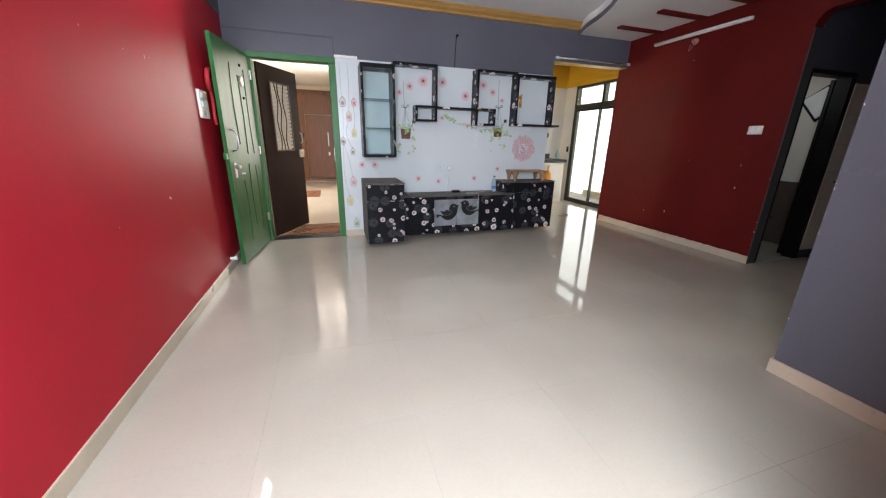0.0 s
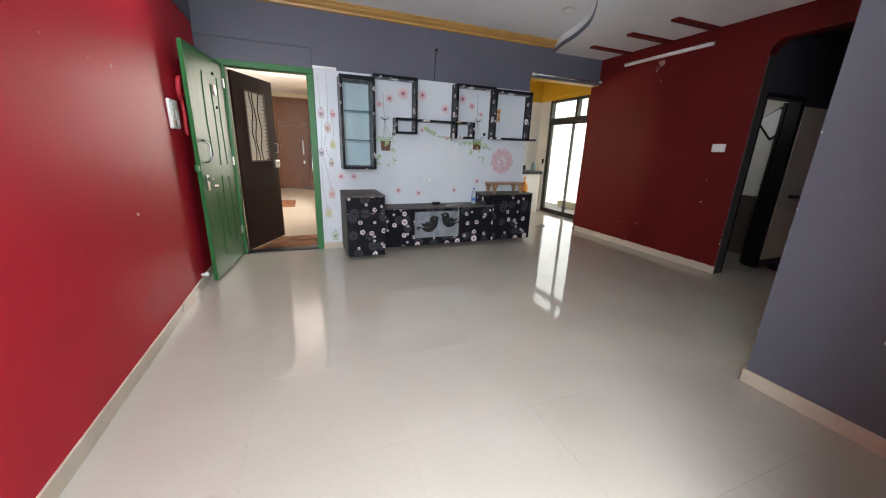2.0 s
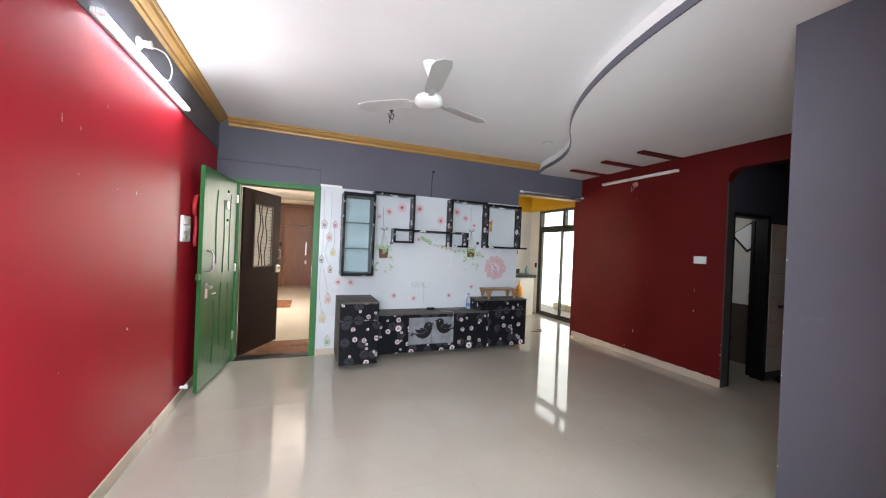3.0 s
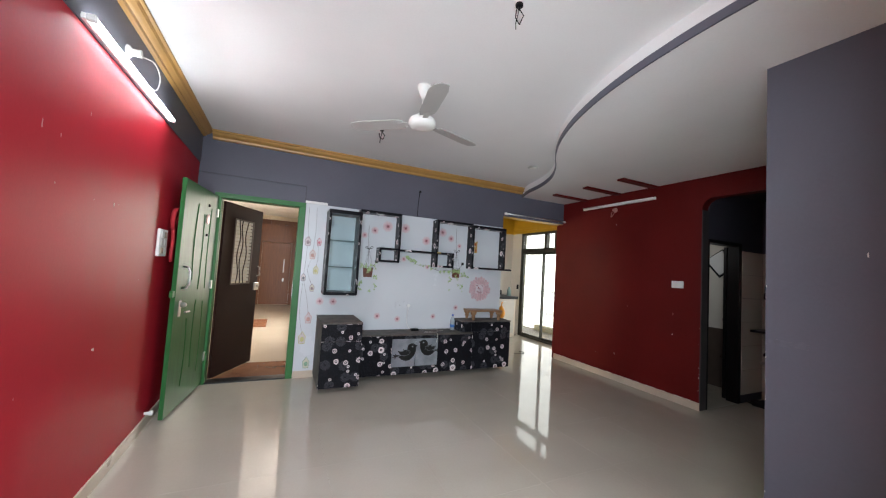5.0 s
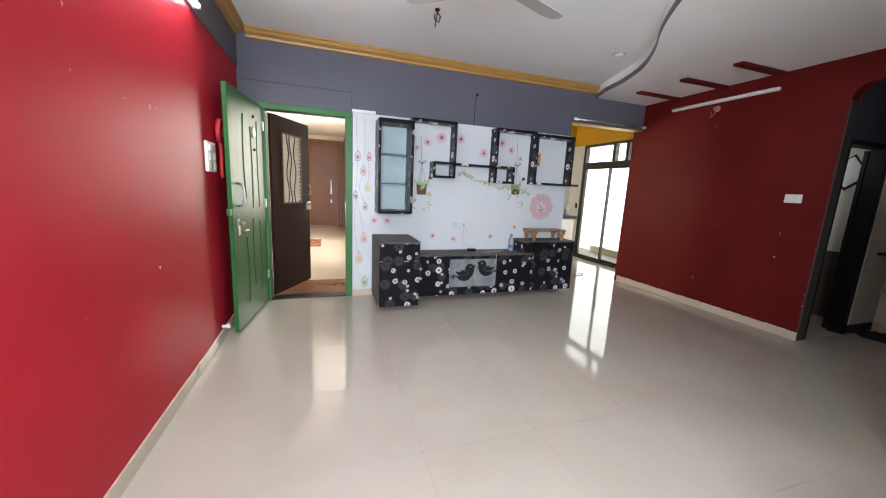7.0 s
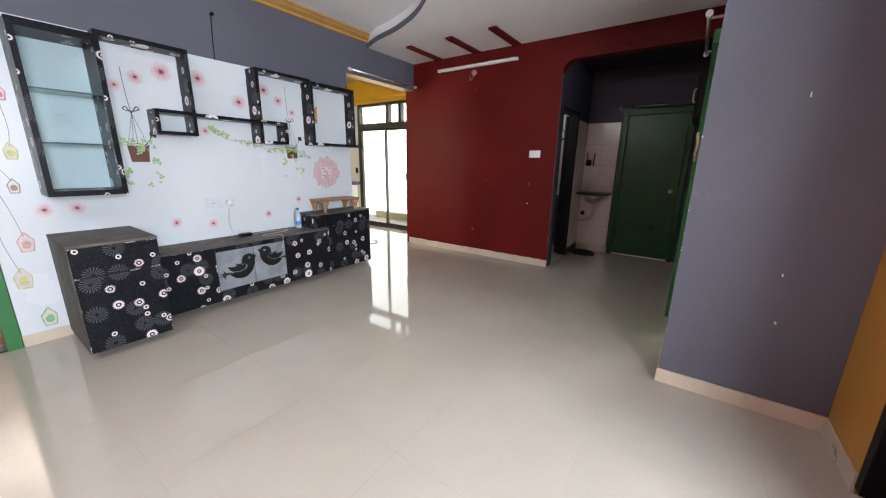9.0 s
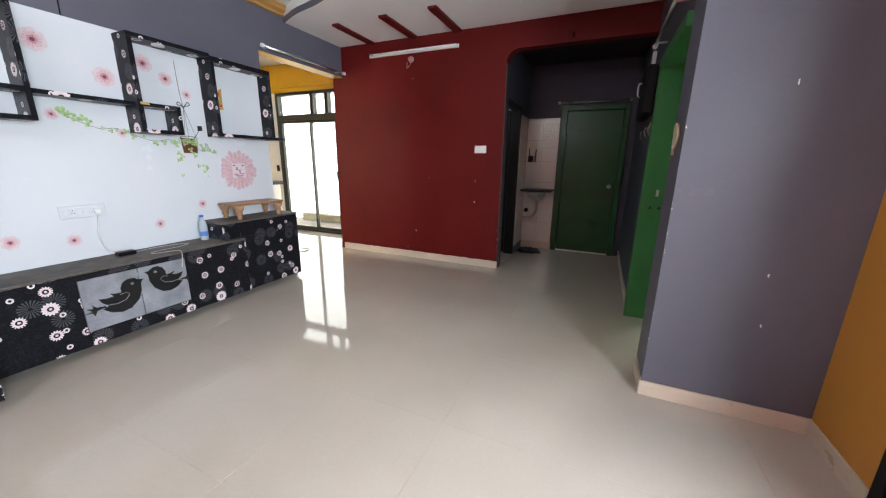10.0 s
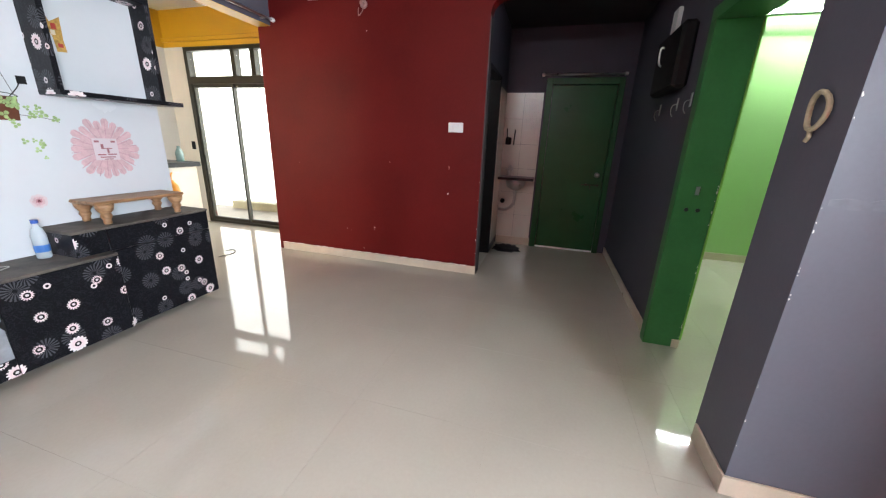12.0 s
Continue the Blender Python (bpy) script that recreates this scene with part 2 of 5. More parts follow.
CLEAR = glass("clear_glass")
TINT = glass("dark_tinted_glass", (0.12, 0.125, 0.13))
TUBE = plain("lit_tube", (0.88, 0.95, 1.0), 0.4, 0, 40.0)


# ---------------------------------------------------------------- mesh helpers
PLACED = {}


def box(bm, lo, hi, bevel=0.0, seg=1):
    lo, hi = Vector(lo), Vector(hi)
    m = Matrix.Translation((lo + hi) / 2) @ Matrix.Diagonal((*(hi - lo), 1))
    vs = bmesh.ops.create_cube(bm, size=1, matrix=m)["verts"]
    if bevel:
        edges = {e for v in vs for e in v.link_edges}
        bmesh.ops.bevel(bm, geom=list(edges), offset=bevel, segments=seg, affect="EDGES", profile=0.5)
    return bm


def boxes(*specs, bevel=0.0):
    bm = bmesh.new()
    for lo, hi in specs:
        box(bm, lo, hi, bevel)
    return bm


def prism(bm, pts, axis, a, b):
    """A polygon in the two other axes, pulled from a to b along axis (0 x, 1 y, 2 z)."""
    def at(p, d):
        c = [p[0], p[1]]
        c.insert(axis, d)
        return c
    v0 = [bm.verts.new(at(p, a)) for p in pts]
    v1 = [bm.verts.new(at(p, b)) for p in pts]
    bm.faces.new(v0)
    bm.faces.new(v1)
    for i in range(len(pts)):
        j = (i + 1) % len(pts)
        bm.faces.new((v0[i], v0[j], v1[j], v1[i]))
    bmesh.ops.recalc_face_normals(bm, faces=bm.faces)
    return bm


def lathe(bm, profile, centre, axis=2, n=20):
    """Profile of (radius, height) turned about an axis through centre."""
    rings = []
    for r, h in profile:
        ring = []
        for i in range(n):
            a = 2 * math.pi * i / n
            c = [r * math.cos(a), r * math.sin(a)]
            c.insert(axis, h)
            ring.append(bm.verts.new(Vector(c) + Vector(centre)))
        rings.append(ring)
    for k in range(len(rings) - 1):
        for i in range(n):
            j = (i + 1) % n
            bm.faces.new((rings[k][i], rings[k][j], rings[k + 1][j], rings[k + 1][i]))
    bm.faces.new(rings[0][::-1])
    bm.faces.new(rings[-1])
    bmesh.ops.recalc_face_normals(bm, faces=bm.faces)
    return bm


def pipe(bm, pts, r, n=8):
    """A round bar along points."""
    pts = [Vector(p) for p in pts]
    rings = []
    for k, p in enumerate(pts):
        d = (pts[min(k + 1, len(pts) - 1)] - pts[max(k - 1, 0)]).normalized()
        u = d.orthogonal().normalized() if k == 0 else (u - d * u.dot(d)).normalized()
        w = d.cross(u)
        rings.append([bm.verts.new(p + r * (u * math.cos(2 * math.pi * i / n) + w * math.sin(2 * math.pi * i / n))) for i in range(n)])
    for k in range(len(rings) - 1):
        for i in range(n):
            j = (i + 1) % n
            bm.faces.new((rings[k][i], rings[k][j], rings[k + 1][j], rings[k + 1][i]))
    bm.faces.new(rings[0][::-1])
    bm.faces.new(rings[-1])
    bmesh.ops.recalc_face_normals(bm, faces=bm.faces)
    return bm


def metric_uv(bm):
    """UV in metres by each face's main direction."""
    uv = bm.loops.layers.uv.verify()
    for f in bm.faces:
        n = [abs(c) for c in f.normal]
        k = n.index(max(n))
        for lp in f.loops:
            c = list(lp.vert.co)
            c.pop(k)
            lp[uv].uv = c
    return bm


def mesh_of(name, bm, *materials, smooth=False):
    bm.normal_update()
    metric_uv(bm)
    me = bpy.data.meshes.new(name)
    bm.to_mesh(me)
    bm.free()
    for m in materials:
        me.materials.append(m)
    if smooth:
        for f in me.polygons:
            f.use_smooth = True
    return me


def single(name, bm, material, label, category, kind="", group="", smooth=False):
    """A thing that is one mesh, built in world places."""
    mats = material if isinstance(material, (list, tuple)) else [material]
    ob = new(name, mesh_of(name, bm, *mats, smooth=smooth))
    PLACED[ob] = Matrix.Identity(4)
    return tagged(ob, label, category, group, kind)


def thing(name, m, label, category, group="", kind=""):
    """An Empty at the base of a thing of several parts."""
    ob = new(name)
    ob.empty_display_size = 0.1
    ob.matrix_world = m if isinstance(m, Matrix) else Matrix.Translation(m)
    PLACED[ob] = ob.matrix_world.copy()
    return tagged(ob, label, category, group, kind)


def part(name, bm, material, parent, label="", local=False, smooth=False):
    """One mesh under a thing or a part; in world places, or local to the thing."""
    if not local:
        bm.transform(PLACED[parent].inverted())
    mats = material if isinstance(material, (list, tuple)) else [material]
    ob = new(name, mesh_of(name, bm, *mats, smooth=smooth))
    ob.parent = parent
    PLACED[ob] = PLACED[parent]
    if label:
        ob["label"] = label
    return ob


def wall(name, label, material, *specs):
    return single(name, boxes(*specs), material, label, "wall", "structure")


# ---------------------------------------------------------------- the shell
T, M, Z, LOW = 4.56, 5.29, 2.80, 2.668      # display wall, maroon wall, high and low ceiling
DW0, DW1, DWZ = 0.17, 1.09, 2.125          # entrance opening
KX0, KZ = 4.04, 2.31                       # kitchen opening
GX, GY, OY = 3.331, 0.97, 0.25             # grey pier corner, orange wall
BX = 2.92                                  # balcony opening's end

wall("wall_west", "glossy red painted wall with small scuffs and paint chips", RED, ((-0.15, -0.02, -0.05), (0, T, 2.43)))
wall("wall_west_band", "grey painted upper band of the red wall", GREY, ((-0.15, -0.02, 2.43), (0.008, T, 3.0)))
wall("wall_north", "grey violet painted wall round the entrance and the display unit", GREY,
     ((-0.15, T, -0.05), (DW0, T + 0.15, 3.0)), ((DW0, T, DWZ), (DW1, T + 0.15, 3.0)),
     ((DW1, T, -0.05), (KX0, T + 0.15, 3.0)), ((KX0, T, KZ + 0.003), (M, T + 0.15, 3.0)))
wall("wall_east", "dark maroon painted wall with scuffs and chips", MAROON, ((M, 2.36, -0.05), (M + 0.12, T + 0.15, 3.0)),
     ((M, GY, 2.42), (M + 0.12, 2.36, 3.0)))
bm = bmesh.new()
prism(bm, [(2.36, 2.42), (2.36, 2.29)] + [(2.23 + 0.13 * math.cos(a), 2.29 + 0.13 * math.sin(a)) for a in [k * math.pi / 16 for k in range(1, 8)]] + [(2.23, 2.42)], 0, M, M + 0.12)
single("wall_east_corner", bm, MAROON, "rounded plaster corner of the corridor opening", "wall", "structure")
# Wall end in its own darkened colour, shade included.
wall("wall_east_end", "brownish grey end of the maroon wall, darkened for shade", SHADEDGREY, ((M + 0.002, 2.349, -0.05), (M + 0.12, 2.36, 2.285)))
wall("wall_corridor_north", "grey painted corridor wall beside the dark bathroom doorway, darkened for shade", CORRIDOR,
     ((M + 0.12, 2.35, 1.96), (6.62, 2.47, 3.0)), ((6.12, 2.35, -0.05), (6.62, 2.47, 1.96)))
wall("wall_corridor_end", "grey wall at the end of the corridor, darkened for shade", CORRIDOR,
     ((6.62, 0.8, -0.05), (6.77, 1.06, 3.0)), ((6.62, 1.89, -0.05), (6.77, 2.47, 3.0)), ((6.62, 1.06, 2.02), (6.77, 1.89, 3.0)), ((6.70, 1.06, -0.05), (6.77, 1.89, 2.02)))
wall("wall_corridor_south", "grey painted wall beside the green bedroom doorway, darkened for shade", CORRIDOR,
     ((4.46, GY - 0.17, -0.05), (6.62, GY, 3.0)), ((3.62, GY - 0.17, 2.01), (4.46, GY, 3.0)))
wall("pier_grey", "grey painted pier wall with chipped corner and scuffs", GREY, ((GX, OY - 0.15, -0.05), (3.62, GY, 3.0)))
wall("wall_south", "orange painted wall beside the balcony door", ORANGE, ((BX, OY - 0.15, -0.05), (GX, OY, 3.0)))
wall("wall_south_lintel", "orange painted lintel above the balcony door", ORANGE, ((0, OY - 0.15, 2.3), (BX, OY, 3.0)))
# Near-black base colour carries the unlit look of the corridor ceiling.
wall("ceiling_corridor", "corridor ceiling, blackened to stand for missing light", paint("shade_blackened_emulsion", (0.028, 0.026, 0.029), 0.6, 0.2, 2.0, 0.2, 60, spec=0.15), ((M + 0.12, GY, 2.55), (6.62, 2.35, 2.7)))

single("ceiling", boxes(((-0.15, -0.2, Z), (6.9, T + 0.15, Z + 0.12))), CEIL, "white painted ceiling", "ceiling", "structure")

# the low part of the ceiling with its wavy edge
EDGE = [(4.40, 4.56), (4.27, 4.26), (4.16, 3.85), (3.97, 3.42), (3.70, 3.05), (3.42, 2.75), (3.19, 2.45), (3.0, 2.12), (2.86, 1.78), (2.775, 1.48), (2.72, 1.18), (2.69, 0.85), (2.68, 0.25)]


def smooth_line(pts, n=6):
    out = []
    for k in range(len(pts) - 1):
        p0, p1, p2, p3 = (Vector(pts[min(max(k + d, 0), len(pts) - 1)]) for d in (-1, 0, 1, 2))
        for i in range(n):
            t = i / n
            out.append(0.5 * (2 * p1 + (p2 - p0) * t + (2 * p0 - 5 * p1 + 4 * p2 - p3) * t * t + (3 * p1 - p0 - 3 * p2 + p3) * t ** 3))
    return out + [Vector(pts[-1])]


WAVE = smooth_line(EDGE)
bm = bmesh.new()
prism(bm, [tuple(p) for p in WAVE] + [(M, OY), (M, T)], 2, LOW, Z)
single("ceiling_low", bm, CEIL, "white dropped ceiling with a wavy edge", "ceiling", "structure")
bm = bmesh.new()
inner = [p + Vector((-0.012, 0)) for p in WAVE]
prism(bm, [tuple(p) for p in inner] + [tuple(p) for p in reversed(WAVE)], 2, LOW - 0.008, LOW + 0.042)
single("trim_wavy", bm, GREY, "grey painted wavy edge of the dropped ceiling", "trim", "structure")

# golden cornice on the west and north walls
PROF = [(0, 0), (0.095, 0), (0.095, -0.016), (0.078, -0.022), (0.066, -0.042), (0.045, -0.055), (0.03, -0.062), (0.026, -0.085), (0, -0.09)]
bm = bmesh.new()
prism(bm, [(0.008 + 1.0 * d, Z + 0.8 * h) for d, h in PROF], 1, 0.25, T)
single("cornice_west", bm, GOLD, "golden brown moulded cornice", "cornice", "structure")
bm = bmesh.new()
prism(bm, [(T - d, Z + h) for d, h in PROF], 0, 0.10, 4.37)
single("cornice_north", bm, GOLD, "golden brown moulded cornice", "cornice", "structure")

for y0, y1 in ((4.03, 4.11), (3.43, 3.52), (2.88, 2.97)):
    single("ceiling_strip", boxes(((4.62, y0, LOW - 0.022), (M, y1, LOW))), MAROON, "maroon painted strip on the dropped ceiling", "ceiling strip", "", "maroon ceiling strips")

# kitchen and lobby shells
wall("wall_kitchen_lintel", "yellow painted soffit of the kitchen opening", YELLOW, ((KX0, T - 0.001, KZ), (M, T + 0.151, KZ + 0.003)))
wall("wall_kitchen_end", "yellow painted wall above the sliding door", YELLOW, ((6.0, 4.71, 2.36), (6.15, 7.1, 3.0)), ((6.0, 4.4, -0.05), (6.15, 4.95, 2.36)))
wall("wall_kitchen_jamb", "cream tiled kitchen wall", WALLTILE, ((6.0, 6.62, -0.05), (6.15, 7.1, 2.36)))
wall("wall_kitchen_back", "cream tiled kitchen back wall", WALLTILE, ((1.9, 6.95, -0.05), (6.0, 7.1, 2.36)))
wall("wall_kitchen_back_band", "yellow painted kitchen wall above the tiles", YELLOW, ((1.9, 6.94, 2.36), (6.0, 7.1, 3.0)))
wall("wall_kitchen_west", "cream wall between kitchen and lobby", CREAM, ((1.75, T + 0.15, -0.05), (1.9, 7.1, 3.0)))
wall("wall_bath", "yellow painted wall behind the maroon wall", YELLOW, ((M + 0.12, 4.5, -0.05), (6.0, T + 0.15, 3.0)))
single("ceiling_kitchen", boxes(((1.75, T + 0.15, Z), (6.15, 7.1, Z + 0.12))), CEIL, "white kitchen ceiling", "ceiling", "structure")
wall("wall_lobby_west", "cream lobby wall", CREAM, ((-1.0, T + 0.15, -0.05), (-0.85, 12.15, 3.0)))
wall("wall_lobby_side", "cream lobby wall beside a bright window", CREAM, ((1.6, T + 0.15, -0.05), (1.75, 6.5, 3.0)), ((1.6, 8.7, -0.05), (1.75, 12.15, 3.0)),
     ((1.6, 6.5, -0.05), (1.75, 8.7, 0.75)), ((1.6, 6.5, 2.5), (1.75, 8.7, 3.0)))
wall("wall_lobby_back", "cream lobby back wall", CREAM, ((-1.0, 12.0, -0.05), (1.75, 12.15, 3.0)))
single("ceiling_lobby", boxes(((-1.0, T + 0.15, 2.75), (1.75, 12.15, 2.9))), CEIL, "white lobby ceiling", "ceiling", "structure")
# bedroom
wall("wall_bedroom_east", "lime green painted bedroom wall with a lit tube light", LIME, ((6.9, -2.6, -0.05), (7.05, 0.8, 3.0)))
wall("wall_bedroom_south", "lime green painted bedroom wall", LIME, ((3.47, -2.75, -0.05), (7.05, -2.6, 3.0)))
wall("wall_bedroom_west", "lime green painted bedroom wall", LIME, ((3.47, -2.6, -0.05), (3.62, OY - 0.15, 3.0)))
wall("wall_bedroom_north", "lime green painted bedroom wall beside the doorway", LIME, ((4.52, 0.795, -0.05), (6.9, 0.8, 3.0)))
single("ceiling_bedroom", boxes(((3.47, -2.75, Z), (7.05, 0.8, Z + 0.12))), CEIL, "white bedroom ceiling", "ceiling", "structure")
# bathroom behind the dark doorway
wall("wall_bathroom", "cream tiled upper bathroom wall", WALLTILE, ((M + 0.12, 3.4, 0.815), (6.72, 3.5, 2.6)), ((6.62, 2.47, 0.815), (6.72, 3.4, 2.6)))
wall("wall_bathroom_dado", "dark brown tiled lower bathroom wall", paint("dark_brown_tile", (0.085, 0.060, 0.048), 0.3, 0.2, 6.0, 0.05, 60), ((M + 0.12, 3.4, -0.05), (6.72, 3.5, 0.815)), ((6.62, 2.47, -0.05), (6.72, 3.4, 0.815)))
single("ceiling_bathroom", boxes(((M + 0.12, 2.47, 2.6), (6.72, 3.5, 2.7))), CEIL, "bathroom ceiling", "ceiling", "structure")
# balcony
wall("wall_balcony", "cream balcony parapet and side walls", CREAM, ((-0.3, -1.5, -0.05), (3.4, -1.38, 0.25)), ((-0.3, -1.5, -0.05), (-0.15, -0.02, 3.0)), ((3.32, -1.5, -0.05), (3.47, 0.1, 3.0)))
single("ceiling_balcony", boxes(((-0.3, -1.5, Z), (3.47, -0.2, Z + 0.12))), CEIL, "white balcony ceiling", "ceiling", "structure")

# skirting
SK = 0.085
for nm, lo, hi in (("west", (0, 0.25, 0), (0.012, T, SK)), ("north_a", (DW1 + 0.033, T - 0.012, 0), (1.36, T, SK)),
                   ("east", (M - 0.012, 2.352, 0), (M, T + 0.1, SK)), ("pier", (GX - 0.012, OY, 0), (GX, GY + 0.012, SK)),
                   ("pier_side", (GX, GY, 0), (3.60, GY + 0.012, SK)), ("south", (BX, OY, 0), (GX - 0.012, OY + 0.012, SK)),
                   ("corridor", (4.53, GY, 0), (6.62, GY + 0.012, SK))):
    single("baseboard_" + nm, boxes((lo, hi), bevel=0.002), SKIRT, "beige tile skirting along the wall", "skirting", "structure")

# ---------------------------------------------------------------- entrance
fr = thing("door_1", (0.63, T + 0.03, 0), "green enamelled door frame of the entrance", "door frame", "", "structure")
part("jamb", boxes(((DW0, T - 0.012, 0), (DW0 + 0.07, T + 0.15, DWZ - 0.06)), bevel=0.004), GREEN, fr)
part("jamb", boxes(((DW1 - 0.042, T - 0.012, 0), (DW1 + 0.032, T + 0.14, DWZ - 0.06)), bevel=0.004), GREEN, fr)
part("head", boxes(((DW0, T - 0.012, DWZ - 0.06), (DW1 + 0.032, T + 0.14, DWZ)), bevel=0.004), GREEN, fr)
part("strike_plate", boxes(((DW1 - 0.045, T + 0.03, 0.98), (DW1 - 0.041, T + 0.06, 1.12))), STEEL, fr)
part("threshold", boxes(((DW0, T - 0.005, -0.004), (DW1, T + 0.15, 0.012)), bevel=0.003), GRANITE, fr, "black stone threshold")
single("threshold_slab", boxes(((-0.85, T + 0.15, -0.01), (1.6, 5.36, 0.002))), MARBLE, "brown marble strip outside the entrance", "threshold", "structure")

# open green leaf beside the red wall
leaf_len = 0.915
gd = thing("entrance_door", Matrix.Translation((0.215, 4.53, 0.018)) @ Matrix.Rotation(math.atan2(-0.915, -0.105), 4, "Z"),
           "glossy green wooden entrance door standing open against the red wall", "door")
gleaf = part("leaf", boxes(((0, -0.035, 0), (leaf_len, 0, 2.055)), bevel=0.003), GRAINGREEN, gd, local=True)
for u, z0, z1, lean in ((0.20, 1.05, 1.88, 0.02), (0.40, 1.05, 1.80, -0.02), (0.58, 1.15, 1.88, 0.03), (0.22, 0.20, 0.92, -0.02), (0.42, 0.30, 0.95, 0.02), (0.62, 0.18, 0.80, -0.03)):
    bm = bmesh.new()
    pts = [(u + lean * math.sin(k * math.pi / 8), 0.001, z0 + (z1 - z0) * k / 8) for k in range(9)]
    pipe(bm, pts, 0.0055, 8)
    part("carved_ridge", bm, GRAINGREEN, gleaf, local=True, smooth=True)
bm = bmesh.new()
pipe(bm, [(0.80, 0.0, 1.28), (0.80, 0.035, 1.275), (0.805, 0.055, 1.24), (0.805, 0.058, 1.18), (0.805, 0.055, 1.13), (0.80, 0.035, 1.095), (0.80, 0.0, 1.09)], 0.009)
part("pull_handle", bm, STEEL, gd, "curved steel pull handle", True, True)
bm = bmesh.new()
box(bm, (0.775, 0.0, 0.84), (0.83, 0.006, 0.98), 0.004)
lathe(bm, [(0.02, 0.0), (0.022, 0.03), (0.014, 0.045)], (0.80, 0.004, 0.945), 1, 12)
pipe(bm, [(0.80, 0.045, 0.88), (0.76, 0.05, 0.88), (0.70, 0.045, 0.875)], 0.008)
part("lock", bm, STEEL, gd, "steel lock with lever handle", True)
bm = bmesh.new()
box(bm, (0.90, -0.03, 1.02), (0.965, -0.004, 1.075), 0.004)
part("night_latch", bm, GREEN, gd, "painted night latch on the door edge", True)
bm = bmesh.new()
lathe(bm, [(0.05, 0.0), (0.05, 0.006), (0.03, 0.011)], (0.30, 0.002, 1.76), 1, 20)
part("round_plaque", bm, SKIRT, gd, "small round beige plaque", True)
for z in (1.905, 1.60):
    bm = bmesh.new()
    lathe(bm, [(0.014, 0.0), (0.014, 0.008), (0.009, 0.014)], (0.30, 0.001, z), 1, 14)
    part("peephole", bm, BLACKALU, gd, "small dark peephole", True)
for z in (0.25, 1.03, 1.82):
    part("hinge", boxes(((-0.02, -0.004, z), (0.02, 0.012, z + 0.09)), bevel=0.002), STEEL, gd, local=True)
bm = bmesh.new()
lathe(bm, [(0.012, 0), (0.012, 0.03), (0.02, 0.033), (0.02, 0.055), (0.012, 0.06)], (0.0, 3.56, 0.11), 0, 12)
single("door_stop", bm, WHITEPLASTIC, "white rubber door stop on the skirting", "door stop")

# brown safety leaf opening outwards
bd = thing("safety_door", Matrix.Translation((0.245, 4.69, 0.02)) @ Matrix.Rotation(math.atan2(0.70, 0.345), 4, "Z"),
           "dark brown laminate safety door with a grilled opening, half open", "door")
W, H_ = 0.79, 2.03
wu0, wu1, wz0, wz1 = 0.20, 0.60, 1.05, 1.86
part("leaf", boxes(((0, -0.03, 0), (W, 0, wz0)), ((0, -0.03, wz0), (wu0, 0, wz1)), ((wu1, -0.03, wz0), (W, 0, wz1)), ((0, -0.03, wz1), (W, 0, H_))), DBROWN, bd, local=True)
part("opening_bead", boxes(((wu0, -0.036, wz0), (wu0 + 0.015, 0.004, wz1)), ((wu1 - 0.015, -0.036, wz0), (wu1, 0.004, wz1)),
                           ((wu0, -0.036, wz0), (wu1, 0.004, wz0 + 0.015)), ((wu0, -0.036, wz1 - 0.015), (wu1, 0.004, wz1))), paint("brown_bead", (0.13, 0.095, 0.078), 0.5, 0.2, 9, 0.1), bd, local=True)
LOUVRE = paint("pale_louvre", (0.66, 0.63, 0.57), 0.5, 0.1, 20, 0.0)
for k in range(17):
    z = wz0 + 0.035 + k * 0.0455
    part("louvre", boxes(((wu0 + 0.015, -0.022, z), (wu1 - 0.015, -0.014, z + 0.036))), LOUVRE, bd, "pale horizontal louvre" if k == 0 else "", True)
for u in (0.31, 0.37, 0.46):
    bm = bmesh.new()
    pipe(bm, [(u + 0.022 * math.sin(i * 0.9 + u * 20), -0.028, wz0 + 0.01 + i * (wz1 - wz0 - 0.02) / 12) for i in range(13)], 0.006, 6)
    part("wavy_bar", bm, DBROWN, bd, local=True, smooth=True)
bm = bmesh.new()
box(bm, (0.70, -0.05, 0.96), (0.80, -0.028, 1.06), 0.004)
lathe(bm, [(0.016, 0), (0.016, -0.02)], (0.755, -0.05, 1.02), 1, 12)
part("rim_lock", bm, STEEL, bd, "steel rim lock", True)
bm = bmesh.new()
pipe(bm, [(0.765, -0.03, 1.28), (0.765, -0.06, 1.27), (0.765, -0.06, 1.16), (0.765, -0.03, 1.15)], 0.007)
part("handle", bm, STEEL, bd, "", True)

# blocked transom above the entrance: raised strip coloured as the recessed line's shade
single("trim_transom", boxes(((0.0, T - 0.010, 2.325), (1.118, T, 2.337)), ((1.108, T - 0.010, DWZ), (1.118, T, 2.325))), plain("shadow_grey", (0.07, 0.07, 0.09), 0.6),
       "raised strip above the entrance, coloured as the shade of a recess", "trim", "structure")

# lobby beyond
lob = thing("neighbour_door", (0.7, 12.0, 0), "teak veneer wall with a flush door across the lobby", "door")
part("surround", boxes(((0.12, 11.95, 0), (0.33, 12.0, 2.62)), ((1.16, 11.95, 0), (1.34, 12.0, 2.62)), ((0.33, 11.95, 1.93), (1.16, 12.0, 2.62)), bevel=0.004), TEAK, lob)
part("leaf", boxes(((0.335, 11.965, 0.01), (1.155, 12.0, 1.92)), bevel=0.004), TEAK, lob)
part("handle", boxes(((0.955, 11.93, 1.0), (0.985, 11.965, 1.42)), bevel=0.004), STEEL, lob, "long steel pull handle")
part("lock", boxes(((0.95, 11.94, 0.72), (1.0, 11.965, 0.82)), bevel=0.004), STEEL, lob)
